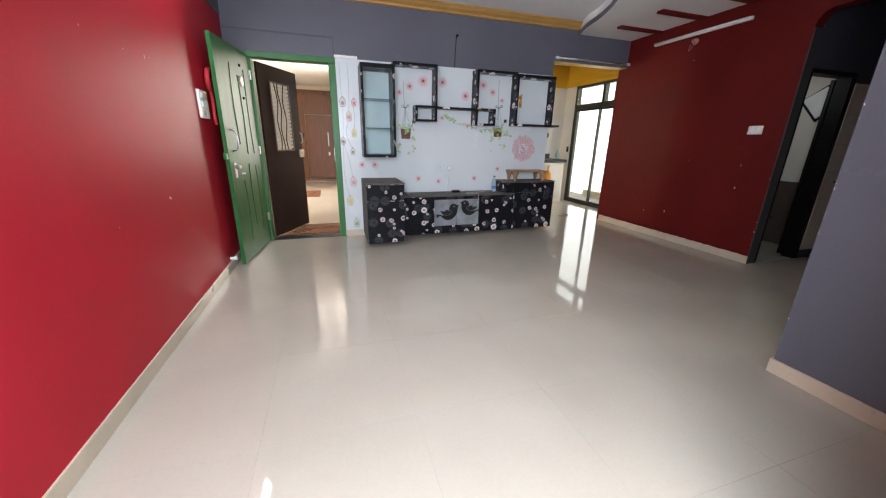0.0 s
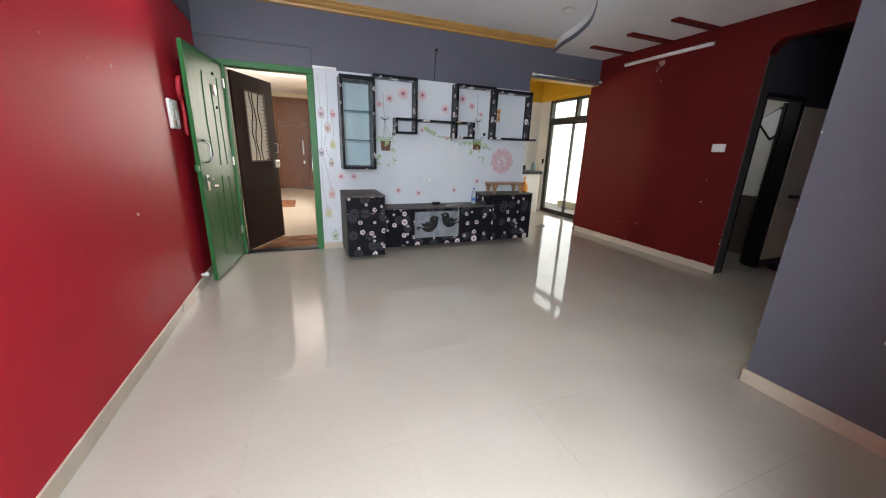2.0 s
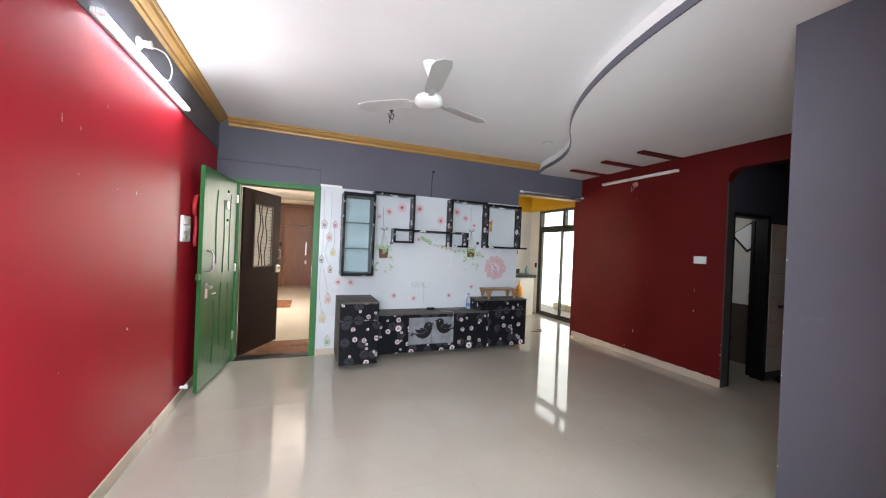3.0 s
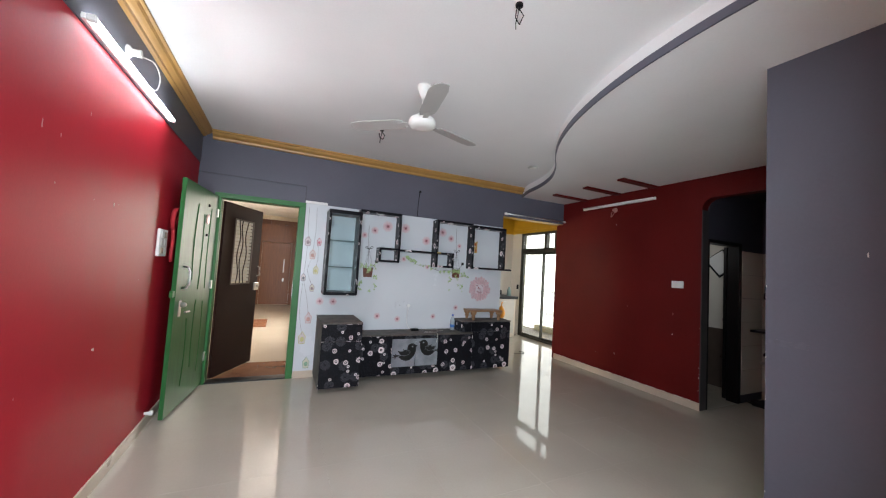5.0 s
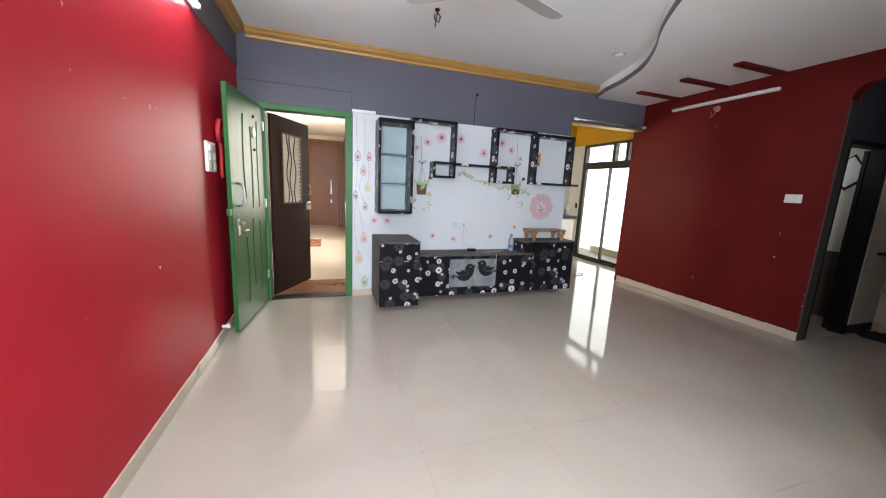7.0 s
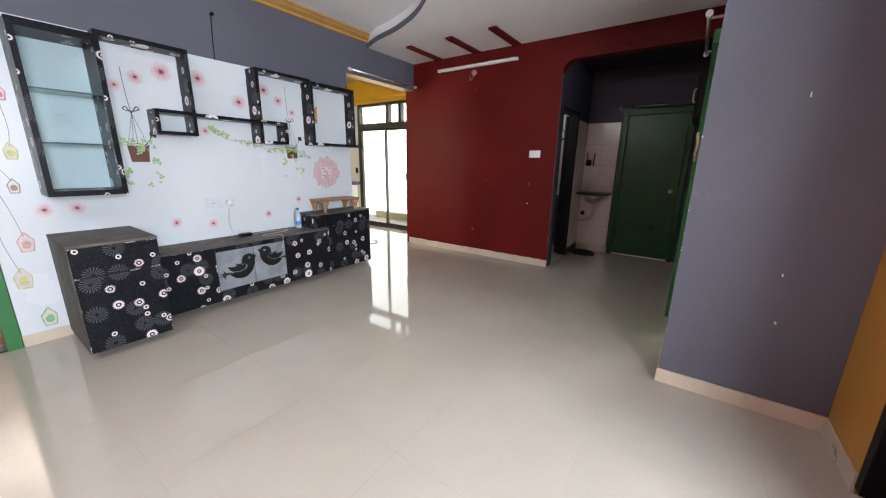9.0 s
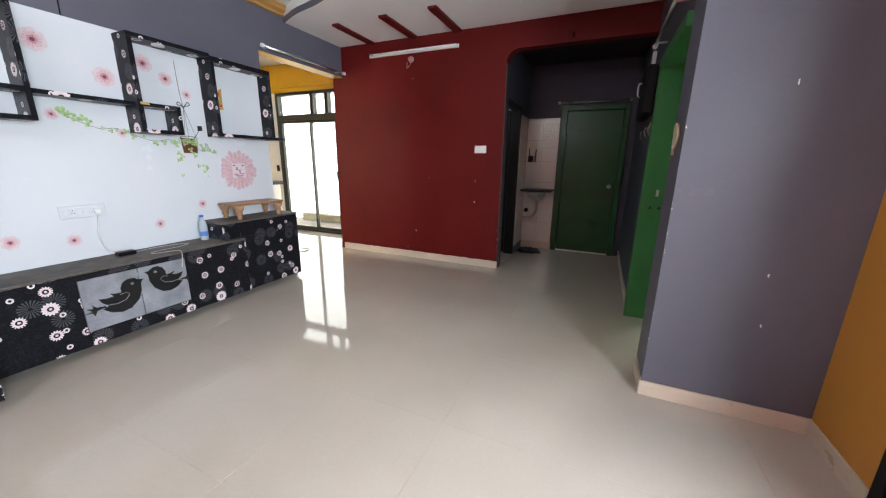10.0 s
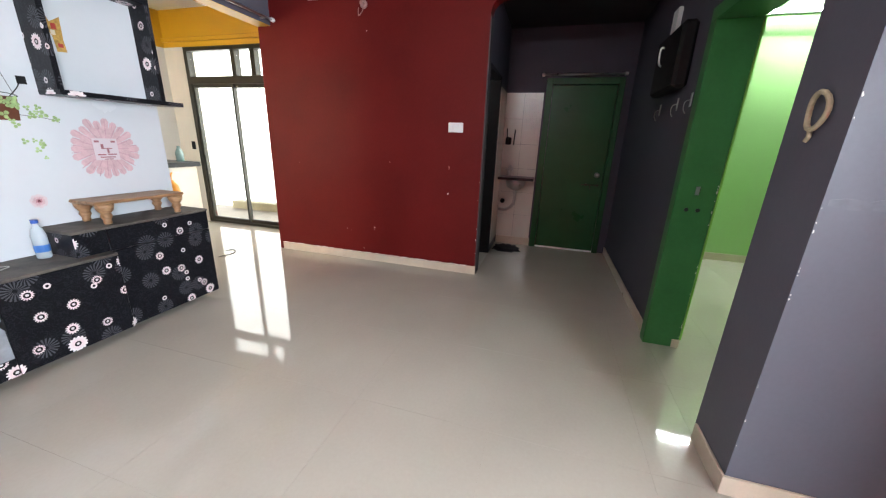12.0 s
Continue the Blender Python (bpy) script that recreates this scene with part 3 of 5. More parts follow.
for k in range(5):
    part("spotlight", boxes(((0.2 + k * 0.24, 11.86, 2.48), (0.28 + k * 0.24, 11.95, 2.56)), bevel=0.006), TEAK, lob)
single("doorbell", boxes(((0.19, 11.93, 1.25), (0.26, 11.95, 1.38)), bevel=0.005), BLACKALU, "black door bell beside the teak door", "door bell")
part("shoe_shelf", boxes(((1.34, 11.0, 0), (1.6, 12.0, 2.62)), bevel=0.004), TEAK, lob, "teak side panel")
single("floor_inlay", boxes(((0.33, 8.05, 0.0005), (0.71, 9.08, 0.0022))), MARBLE, "terracotta coloured inlay in the lobby floor", "floor inlay", "structure")

# ---------------------------------------------------------------- display unit
P = T - 0.015      # face of the white panel
panel = thing("display_panel", (2.6, T, SK), "white glossy laminate wall panel with flower stickers", "wall panel")
for x0, x1 in ((1.125, 1.355), (1.355, 2.80), (2.80, 4.035)):
    part("panel_sheet", boxes(((x0, P, SK), (x1, T, 2.125))), WHITEPANEL, panel)
single("panel_cap", boxes(((1.115, P - 0.012, 2.125), (1.375, T, 2.155)), bevel=0.003), WHITEPLASTIC, "white capping strip on the panel's top edge", "trim", "structure")

unit = thing("television_unit", (2.6, 4.4, 0), "low black television cabinet with printed daisies and dusty top", "television unit")
part("body", boxes(((1.797, 4.215, 0.06), (3.388, P, 0.545)), bevel=0.002), LAM, unit)
part("top", boxes(((1.797, 4.195, 0.545), (3.388, P, 0.562)), bevel=0.002), DUST, unit, "dusty grey brown top")
part("plinth", boxes(((1.84, 4.40, 0.0), (3.35, P, 0.06))), BLACKALU, unit)
for x0, x1 in ((1.80, 2.235), (2.865, 3.386)):
    d = part("door", boxes(((x0, 4.198, 0.062), (x1, 4.216, 0.543)), bevel=0.002), LAM, unit)
part("lower_rail", boxes(((2.238, 4.198, 0.062), (2.862, 4.216, 0.155)), bevel=0.002), LAM, unit)
part("upper_rail", boxes(((2.238, 4.198, 0.505), (2.862, 4.216, 0.543)), bevel=0.002), LAM, unit)
MIRROR = paint("silvery_glass", (0.37, 0.39, 0.445), 0.16, 0.35, 7, 0.0, 60, metal=0.5, rough_var=0.08)
for x0, x1 in ((2.238, 2.549), (2.553, 2.862)):
    part("glass_door", boxes(((x0, 4.202, 0.157), (x1, 4.212, 0.503)), bevel=0.002), MIRROR, unit, "silvery glass door with a black bird")
INK = plain("black_print", (0.006, 0.006, 0.007), 0.35)
BIRD = [(0.01, -0.008), (0.06, -0.05), (0.12, -0.068), (0.18, -0.055), (0.235, -0.005), (0.262, 0.06), (0.265, 0.12), (0.288, 0.15), (0.255, 0.152), (0.225, 0.174), (0.185, 0.176), (0.15, 0.155),
        (0.133, 0.118), (0.135, 0.085), (0.10, 0.088), (0.065, 0.10), (0.085, 0.072), (0.04, 0.068), (-0.005, 0.078), (0.02, 0.035), (0.05, 0.012)]
TWIG = [(-0.10, -0.01), (-0.05, 0.0), (-0.08, 0.03), (-0.04, 0.018), (-0.045, 0.05), (-0.02, 0.02), (0.03, 0.015), (0.03, 0.003), (-0.02, -0.003), (-0.04, -0.04), (-0.05, -0.012)]


def bird(x, z, flip, s=1.0):
    bm = bmesh.new()
    for shape, y in ((BIRD, 4.2), (TWIG, 4.1995)):
        prism(bm, [(x + flip * u * s, z + w * s) for u, w in shape], 1, y - 0.0008, y + 0.001)
    part("bird_print", bm, INK, unit, "black bird silhouette")
    bm = bmesh.new()
    lathe(bm, [(0.012 * s, 0), (0.012 * s, -0.001)], (x + flip * 0.21 * s, 4.1988, z + 0.132 * s), 1, 12)
    part("bird_eye", bm, MIRROR, unit)
    bm = bmesh.new()
    pipe(bm, [(x + flip * s * u, 4.1985, z + s * w) for u, w in ((0.05, 0.016), (0.10, 0.008), (0.155, 0.022), (0.182, 0.055), (0.165, 0.078), (0.12, 0.07))], 0.0022, 5)
    part("wing_line", bm, MIRROR, unit)


bird(2.318, 0.288, 1, 0.90)
bird(2.832, 0.338, -1, 0.85)

cl = thing("side_cabinet", (1.575, 4.25, 0), "black daisy print cabinet with a dusty grey side panel", "cabinet", "side cabinets")
part("body", boxes(((1.357, 3.955, 0.05), (1.793, P, 0.742)), bevel=0.002), LAM, cl)
part("side_panel", boxes(((1.352, 3.95, 0.05), (1.357, P, 0.742))), DUST, cl, "plain dusty grey side")
part("top", boxes(((1.35, 3.935, 0.742), (1.796, P, 0.76)), bevel=0.002), DUST, cl)
part("plinth", boxes(((1.46, 4.22, 0.0), (1.75, P, 0.05))), BLACKALU, cl)
part("drawer_front", boxes(((1.357, 3.937, 0.555), (1.793, 3.955, 0.74)), bevel=0.002), LAM, cl)
part("door", boxes(((1.357, 3.937, 0.052), (1.793, 3.955, 0.55)), bevel=0.002), LAM, cl)

cr = thing("side_cabinet", (3.72, 4.4, 0), "black daisy print cabinet under a small wooden bench", "cabinet", "side cabinets")
part("body", boxes(((3.393, 4.268, 0.045), (4.045, P, 0.70)), bevel=0.002), LAM, cr)
part("top", boxes(((3.22, 4.245, 0.70), (4.05, P, 0.716)), bevel=0.002), DUST, cr)
part("plinth", boxes(((3.44, 4.42, 0.0), (3.96, P, 0.045))), BLACKALU, cr)
part("drawer_front", boxes(((3.393, 4.25, 0.565), (4.045, 4.268, 0.698)), bevel=0.002), LAM, cr)
part("door", boxes(((3.393, 4.25, 0.047), (4.045, 4.268, 0.56)), bevel=0.002), LAM, cr)
part("side_box", boxes(((3.23, 4.26, 0.562), (3.392, P, 0.70)), bevel=0.002), LAM, cr)

# wall shelves
F = 4.30
gc = thing("glass_cabinet", (1.56, 4.4, 1.03), "black daisy print wall cabinet with glass door and glass shelves", "wall cabinet")
for lo, hi in (((1.376, F - 0.05, 1.03), (1.405, P, 2.05)), ((1.735, F - 0.05, 1.03), (1.765, P, 2.05))):
    part("side", boxes((lo, hi), bevel=0.002), LAM_FEW, gc)
part("top", boxes(((1.405, F - 0.05, 2.005), (1.735, P, 2.05)), bevel=0.002), LAM_FEW, gc)
part("bottom", boxes(((1.405, F - 0.05, 1.03), (1.735, P, 1.065)), bevel=0.002), LAM_FEW, gc)
part("back", boxes(((1.405, P - 0.012, 1.065), (1.735, P - 0.002, 2.005))), paint("pale_blue_white", (0.62, 0.70, 0.74), 0.3, 0.04, 3, 0.0), gc, "pale bluish back")
for z in (1.36, 1.68):
    part("glass_shelf", boxes(((1.405, F, z), (1.735, P - 0.012, z + 0.008))), plain("dark_glass_edge", (0.10, 0.14, 0.14), 0.1), gc)
pane = part("glass_door", boxes(((1.41, F - 0.045, 1.07), (1.73, F - 0.04, 2.0))), CLEAR, gc)
pane.visible_shadow = False


def shelf(name, label, *specs):
    ob = thing(name, specs[0][0], label, "wall shelf", "black wall shelves")
    for k, (lo, hi) in enumerate(specs):
        part("board", boxes((lo, hi), bevel=0.002), LAM_FEW, ob)
    return ob


F2 = 4.37
shelf("wall_shelf", "black daisy print open shelf with a small square niche",
      ((1.767, F2, 2.078), (2.31, P, 2.11)), ((2.283, F2, 1.648), (2.31, P, 2.078)), ((2.033, F2, 1.622), (2.31, P, 1.648)),
      ((2.033, F2, 1.488), (2.06, P, 1.622)), ((2.283, F2, 1.488), (2.31, P, 1.622)), ((2.033, F2, 1.462), (2.31, P, 1.488)), ((2.312, F2 + 0.02, 1.618), (2.828, P, 1.644)))
shelf("wall_shelf", "black daisy print open shelf with a small square niche",
      ((2.83, F2, 2.072), (3.40, P, 2.10)), ((2.83, F2, 1.435), (2.862, P, 2.072)), ((2.862, F2, 1.62), (3.112, P, 1.646)),
      ((3.086, F2, 1.462), (3.112, P, 1.62)), ((2.862, F2, 1.435), (3.112, P, 1.462)))
rs = shelf("wall_shelf", "black daisy print wall frame over a projecting ledge",
           ((3.402, F2, 2.045), (3.98, P, 2.085)), ((3.402, F2, 1.472), (3.43, P, 2.045)), ((3.952, F2, 1.472), (3.98, P, 2.045)), ((3.402, F2 - 0.015, 1.445), (4.09, P, 1.472)))
part("back_panel", boxes(((3.43, P - 0.03, 1.472), (3.952, P - 0.002, 2.045))), WHITEPANEL, rs, "plain white back")
bm = bmesh.new()
prism(bm, [(3.480, 1.865), (3.500, 1.875), (3.515, 1.835), (3.565, 1.87), (3.560, 1.75), (3.565, 1.69), (3.520, 1.685), (3.515, 1.76), (3.495, 1.80)], 1, P - 0.032, P - 0.0302)
stk = part("picture_sticker", bm, paint("gold_print", (0.50, 0.30, 0.08), 0.4, 0.6, 45, 0.0), rs, "torn golden and red picture sticker")
for lo, hi, c in (((3.517, 1.80), (3.540, 1.83), 0), ((3.510, 1.77), (3.530, 1.795), 1), ((3.530, 1.71), (3.553, 1.73), 0)):
    part("printed_patch", boxes(((lo[0], P - 0.0336, lo[1]), (hi[0], P - 0.0322, hi[1]))), plain("red_patch" if c == 0 else "cream_patch", (0.45, 0.05, 0.04) if c == 0 else (0.7, 0.6, 0.45), 0.5), stk)
for x in (3.05, 3.66, 2.04):
    bm = bmesh.new()
    lathe(bm, [(0.04, 0), (0.042, -0.006), (0.03, -0.012)], (x, 4.42, 2.079 if x < 3 else (2.073 if x < 3.3 else 2.046)), 2, 20)
    single("spot_lamp", bm, WHITEPLASTIC, "small round white spot lamp under the shelf", "spot lamp", "", "shelf spot lamps")

# bench, bottle, cables
bn = thing("small_bench", (3.66, 4.40, 0.716), "small low bench of pale wood with turned legs on the cabinet", "bench")
part("seat", boxes(((3.385, 4.285, 0.837), (3.925, 4.52, 0.857)), bevel=0.006), BENCHWOOD, bn)
LEG = [(0.018, 0), (0.022, 0.01), (0.019, 0.025), (0.030, 0.048), (0.024, 0.066), (0.039, 0.086), (0.044, 0.10), (0.046, 0.121)]
for x in (3.44, 3.87):
    for y in (4.308, 4.498):
        bm = bmesh.new()
        lathe(bm, LEG, (x, y, 0.716), 2, 14)
        part("leg", bm, BENCHWOOD, bn, smooth=True)
PET = plain("clear_plastic", (0.78, 0.88, 0.93), 0.08)
PET.node_tree.nodes["Principled BSDF"].inputs["Transmission Weight"].default_value = 0.55
bt = thing("water_bottle", (3.18, 4.44, 0.562), "clear plastic water bottle with blue cap and label", "bottle")
bm = bmesh.new()
lathe(bm, [(0.028, 0), (0.032, 0.008), (0.032, 0.05), (0.029, 0.06), (0.032, 0.07), (0.032, 0.13), (0.024, 0.165), (0.013, 0.185), (0.013, 0.2)], (3.18, 4.44, 0.562), 2, 18)
part("bottle_body", bm, PET, bt, smooth=True)
bm = bmesh.new()
lathe(bm, [(0.0325, 0.0), (0.033, 0.04)], (3.18, 4.44, 0.60), 2, 18)
part("label", bm, plain("blue_label", (0.05, 0.17, 0.48), 0.4), bt, "blue and white label")
bm = bmesh.new()
lathe(bm, [(0.015, 0), (0.015, 0.018)], (3.18, 4.44, 0.762), 2, 14)
part("cap", bm, plain("blue_cap", (0.03, 0.10, 0.45), 0.4), bt, "blue cap")

sk = thing("socket_board", (2.47, P, 0.85), "white switch and socket board with a plugged in cable", "socket board")
part("plate", boxes(((2.345, P - 0.010, 0.85), (2.585, P, 0.935)), bevel=0.004), WHITEPANEL, sk)
for k in range(6):
    x = 2.36 + k * 0.036
    part("switch", boxes(((x, P - 0.014, 0.87), (x + 0.028, P - 0.009, 0.915)), bevel=0.002), WHITEPANEL, sk)
    if k in (1, 4):
        for dx, dz in ((0.008, 0.012), (0.02, 0.012), (0.014, 0.03)):
            part("socket_hole", boxes(((x + dx - 0.002, P - 0.0146, 0.87 + dz), (x + dx + 0.002, P - 0.013, 0.876 + dz))), INK, sk)
bm = bmesh.new()
box(bm, (2.515, P - 0.04, 0.868), (2.55, P - 0.012, 0.905), 0.005)
part("plug", bm, WHITEPLASTIC, sk)
bm = bmesh.new()
pipe(bm, smooth_line([(2.53, P - 0.03, 0.87), (2.515, P - 0.05, 0.80), (2.50, P - 0.06, 0.70), (2.53, P - 0.07, 0.60), (2.58, P - 0.09, 0.571)], 5), 0.003, 6)
part("cable", bm, WHITEPLASTIC, sk, "thin white cable", smooth=True)
single("power_adapter", boxes(((2.55, 4.40, 0.562), (2.66, 4.46, 0.59)), bevel=0.006), BLACKALU, "black power adapter lying on the unit", "adapter")
bm = bmesh.new()
pipe(bm, smooth_line([(2.66, 4.44, 0.566), (2.80, 4.47, 0.567), (2.95, 4.45, 0.566), (3.02, 4.40, 0.567), (2.92, 4.35, 0.566), (2.74, 4.33, 0.567), (2.70, 4.28, 0.566), (2.80, 4.24, 0.567), (2.84, 4.192, 0.566), (2.84, 4.188, 0.50), (2.83, 4.19, 0.44)], 8), 0.0021, 6)
single("loose_cable", bm, plain("greyish_cable", (0.50, 0.48, 0.44), 0.5), "loose white cable hanging over the unit's edge", "cable", smooth=True)

# wire on the wall above the panel
bm = bmesh.new()
pipe(bm, [(2.587, T - 0.004, 2.125), (2.59, T - 0.005, 2.3), (2.60, T - 0.004, 2.47)], 0.004, 6)
lathe(bm, [(0.014, 0), (0.014, -0.03), (0.008, -0.035)], (2.604, T, 2.485), 1, 10)
single("wall_wire", bm, BLACKALU, "black wire rising to a hook on the grey wall", "wire")

# ---------------------------------------------------------------- ceiling and wall fittings
fan = thing("ceiling_fan", (1.79, 2.41, Z), "white three-blade ceiling fan on a short rod", "fan")
FW = paint("fan_white", (0.75, 0.74, 0.70), 0.35, 0.05, 6, 0.0)
# Greyer than FW: the blades' shaded undersides are put into this colour.
BLADE = paint("fan_blade_shaded_grey", (0.44, 0.43, 0.41), 0.4, 0.08, 6, 0.0)
bm = bmesh.new()
lathe(bm, [(0.055, 0), (0.055, -0.015), (0.03, -0.075), (0.018, -0.10)], (1.79, 2.41, Z), 2, 24)
part("canopy", bm, FW, fan, smooth=True)
bm = bmesh.new()
lathe(bm, [(0.012, 0), (0.012, -0.16)], (1.79, 2.41, Z - 0.08), 2, 12)
part("rod", bm, FW, fan, smooth=True)
bm = bmesh.new()
lathe(bm, [(0.02, 0.0), (0.035, -0.03), (0.05, -0.055), (0.095, -0.07), (0.105, -0.09), (0.105, -0.115), (0.085, -0.135), (0.04, -0.142)], (1.79, 2.41, Z - 0.19), 2, 28)
part("motor", bm, FW, fan, smooth=True)
for k in range(3):
    a = radians(20 + 120 * k)
    bm = bmesh.new()
    pts = [(0.15, -0.05), (0.2, -0.062), (0.52, -0.068), (0.58, -0.05), (0.60, 0.0), (0.58, 0.05), (0.5, 0.066), (0.2, 0.06), (0.15, 0.045)]
    prism(bm, pts, 2, -0.003, 0.003)
    box(bm, (0.09, -0.02, -0.006), (0.19, 0.02, -0.001))
    bm.transform(Matrix.Translation((1.79, 2.41, Z - 0.285)) @ Matrix.Rotation(a, 4, "Z") @ Matrix.Rotation(radians(9), 4, "X"))
    part("blade", bm, BLADE, fan, "metal blade, greyed for its shaded underside")


def ceiling_hook(x, y, r=0.005):
    bm = bmesh.new()
    lathe(bm, [(0.02, 0), (0.02, -0.012), (0.006, -0.016), (0.006, -0.03)], (x, y, Z), 2, 12)
    pipe(bm, [(x, y, Z - 0.025), (x + 0.03, y, Z - 0.05), (x + 0.02, y + 0.02, Z - 0.09), (x - 0.02, y, Z - 0.08), (x - 0.03, y - 0.02, Z - 0.05)], r, 6)
    pipe(bm, [(x, y, Z - 0.03), (x - 0.01, y + 0.01, Z - 0.10), (x - 0.015, y, Z - 0.14)], r * 0.8, 6)
    single("ceiling_hook", bm, BLACKALU, "iron hook with wire ends hanging from the ceiling", "hook", "", "ceiling hooks")


ceiling_hook(1.73, 3.43)
ceiling_hook(1.91, 1.40, 0.003)
dl = thing("downlight", (3.755, 3.535, Z), "round recessed ceiling downlight with a steel ring", "downlight")
bm = bmesh.new()
lathe(bm, [(0.065, 0), (0.065, -0.008), (0.05, -0.012)], (3.755, 3.535, Z), 2, 24)
part("ring", bm, STEEL, dl)
bm = bmesh.new()
lathe(bm, [(0.045, -0.012), (0.04, -0.016)], (3.755, 3.535, Z), 2, 20)
part("lens", bm, plain("frosted_lens", (0.8, 0.78, 0.72), 0.4), dl)

tl = thing("tube_light", (0.008, 2.66, 2.43), "lit white tube light on the wall's paint line", "tube light")
part("batten", boxes(((0.008, 2.03, 2.436), (0.026, 3.33, 2.464)), bevel=0.003), WHITEPLASTIC, tl)
bm = bmesh.new()
pipe(bm, [(0.048, 2.06, 2.45), (0.048, 3.30, 2.45)], 0.013, 14)
part("tube", bm, TUBE, tl, "glowing white tube", smooth=True)
for y in (2.03, 3.30):
    part("end_cap", boxes(((0.026, y, 2.435), (0.062, y + 0.028, 2.466)), bevel=0.005), WHITEPLASTIC, tl)
lh = thing("bulb_holder", (0.008, 2.55, 2.56), "white bulb holder with a loop of cable on the grey band", "bulb holder")
bm = bmesh.new()
lathe(bm, [(0.035, 0), (0.035, 0.012), (0.02, 0.02), (0.02, 0.06), (0.024, 0.065)], (0.008, 2.52, 2.555), 0, 18)
part("holder", bm, WHITEPLASTIC, lh, smooth=True)
bm = bmesh.new()
pipe(bm, smooth_line([(0.06, 2.56, 2.56), (0.08, 2.70, 2.60), (0.07, 2.86, 2.58), (0.05, 2.90, 2.51), (0.045, 2.80, 2.475), (0.04, 2.70, 2.465)], 6), 0.004, 6)
part("cable_loop", bm, WHITEPLASTIC, lh, smooth=True)

sw = thing("switch_board", (0.0, 3.5, 1.49), "white six-way switch board on the red wall", "switch board")
part("plate", boxes(((0, 3.40, 1.38), (0.022, 3.60, 1.60)), bevel=0.005), WHITEPLASTIC, sw)
for i in range(2):
    for j in range(3):
        part("switch", boxes(((0.02, 3.425 + i * 0.085, 1.40 + j * 0.065), (0.029, 3.49 + i * 0.085, 1.45 + j * 0.065)), bevel=0.004), SKIRT if (i + j) % 3 == 0 else WHITEPLASTIC, sw)
bm = bmesh.new()
pipe(bm, smooth_line([(0.03, 3.74, 1.74), (0.035, 3.68, 1.78), (0.035, 3.64, 1.71), (0.03, 3.68, 1.63), (0.03, 3.74, 1.66), (0.03, 3.77, 1.74), (0.03, 3.72, 1.80)], 5), 0.019, 8)
pipe(bm, smooth_line([(0.03, 3.70, 1.65), (0.03, 3.72, 1.52), (0.028, 3.71, 1.40), (0.028, 3.73, 1.34)], 5), 0.015, 8)
single("hanging_rope", bm, paint("red_cord", (0.45, 0.02, 0.03), 0.6, 0.2, 20, 0.1), "coiled red rope hanging on the wall beside the switch board", "rope", smooth=True)

sp = thing("switch_plate", (M, 2.615, 1.39), "white switch plate on the maroon wall", "switch plate")
part("plate", boxes(((M - 0.012, 2.545, 1.36), (M, 2.685, 1.445)), bevel=0.004), WHITEPLASTIC, sp)
for k in range(4):
    part("switch", boxes(((M - 0.016, 2.555 + k * 0.032, 1.378), (M - 0.011, 2.58 + k * 0.032, 1.428)), bevel=0.002), WHITEPLASTIC, sp)

ut = thing("tube_light", (M, 3.5, 2.5), "unlit white tube light batten on the maroon wall", "tube light")
part("batten", boxes(((M - 0.03, 2.91, 2.495), (M, 4.10, 2.528)), bevel=0.003), WHITEPLASTIC, ut)
bm = bmesh.new()
pipe(bm, [(M - 0.045, 2.93, 2.515), (M - 0.045, 4.08, 2.515)], 0.012, 12)
part("tube", bm, WHITEPLASTIC, ut, smooth=True)
bm = bmesh.new()
lathe(bm, [(0.035, 0), (0.035, -0.012), (0.018, -0.018), (0.018, -0.05)], (M, 3.52, 2.43), 0, 16)
pipe(bm, smooth_line([(M - 0.04, 3.52, 2.43), (M - 0.06, 3.50, 2.37), (M - 0.05, 3.55, 2.33), (M - 0.03, 3.56, 2.40)], 4), 0.004, 6)
single("bulb_holder", bm, paint("paint_smeared_plastic", (0.36, 0.20, 0.18), 0.4, 0.3, 20, 0.0), "painted-over bulb holder on the maroon wall", "bulb holder")
bm = bmesh.new()
lathe(bm, [(0.03, 0), (0.03, -0.01), (0.02, -0.02), (0.01, -0.022)], (M, 1.72, 2.48), 0, 14)
single("ceiling_rose", bm, MAROON, "maroon painted junction box above the corridor opening", "junction box")


def curtain_rod(a, b, wall_off, label):
    ob = thing("curtain_rod", a, label, "curtain rod", "curtain rods")
    a, b, w = Vector(a), Vector(b), Vector(wall_off)
    bm = bmesh.new()
    pipe(bm, [a, b], 0.011, 10)
    part("rod", bm, STEEL, ob, smooth=True)
    d = (b - a).normalized()
    for p, s in ((a, -1), (b, 1)):
        bm = bmesh.new()
        pipe(bm, [p, p + d * s * 0.01, p + d * s * 0.03], 0.019, 10)
        part("finial", bm, WHITEPLASTIC, ob)
        bm = bmesh.new()
        pipe(bm, [p - d * s * 0.06, p - d * s * 0.06 + w], 0.008, 8)
        part("bracket", bm, STEEL, ob)
    return ob


curtain_rod((4.05, T - 0.07, 2.345), (5.23, T - 0.07, 2.345), (0, 0.07, 0), "pale curtain rod above the kitchen opening")
curtain_rod((6.56, 1.08, 2.05), (6.56, 1.92, 2.05), (0.06, 0, 0), "thin curtain rod above the dark green door")
curtain_rod((3.75, GY + 0.07, 2.13), (4.62, GY + 0.07, 2.13), (0, -0.07, 0), "curtain rod above the bedroom doorway")

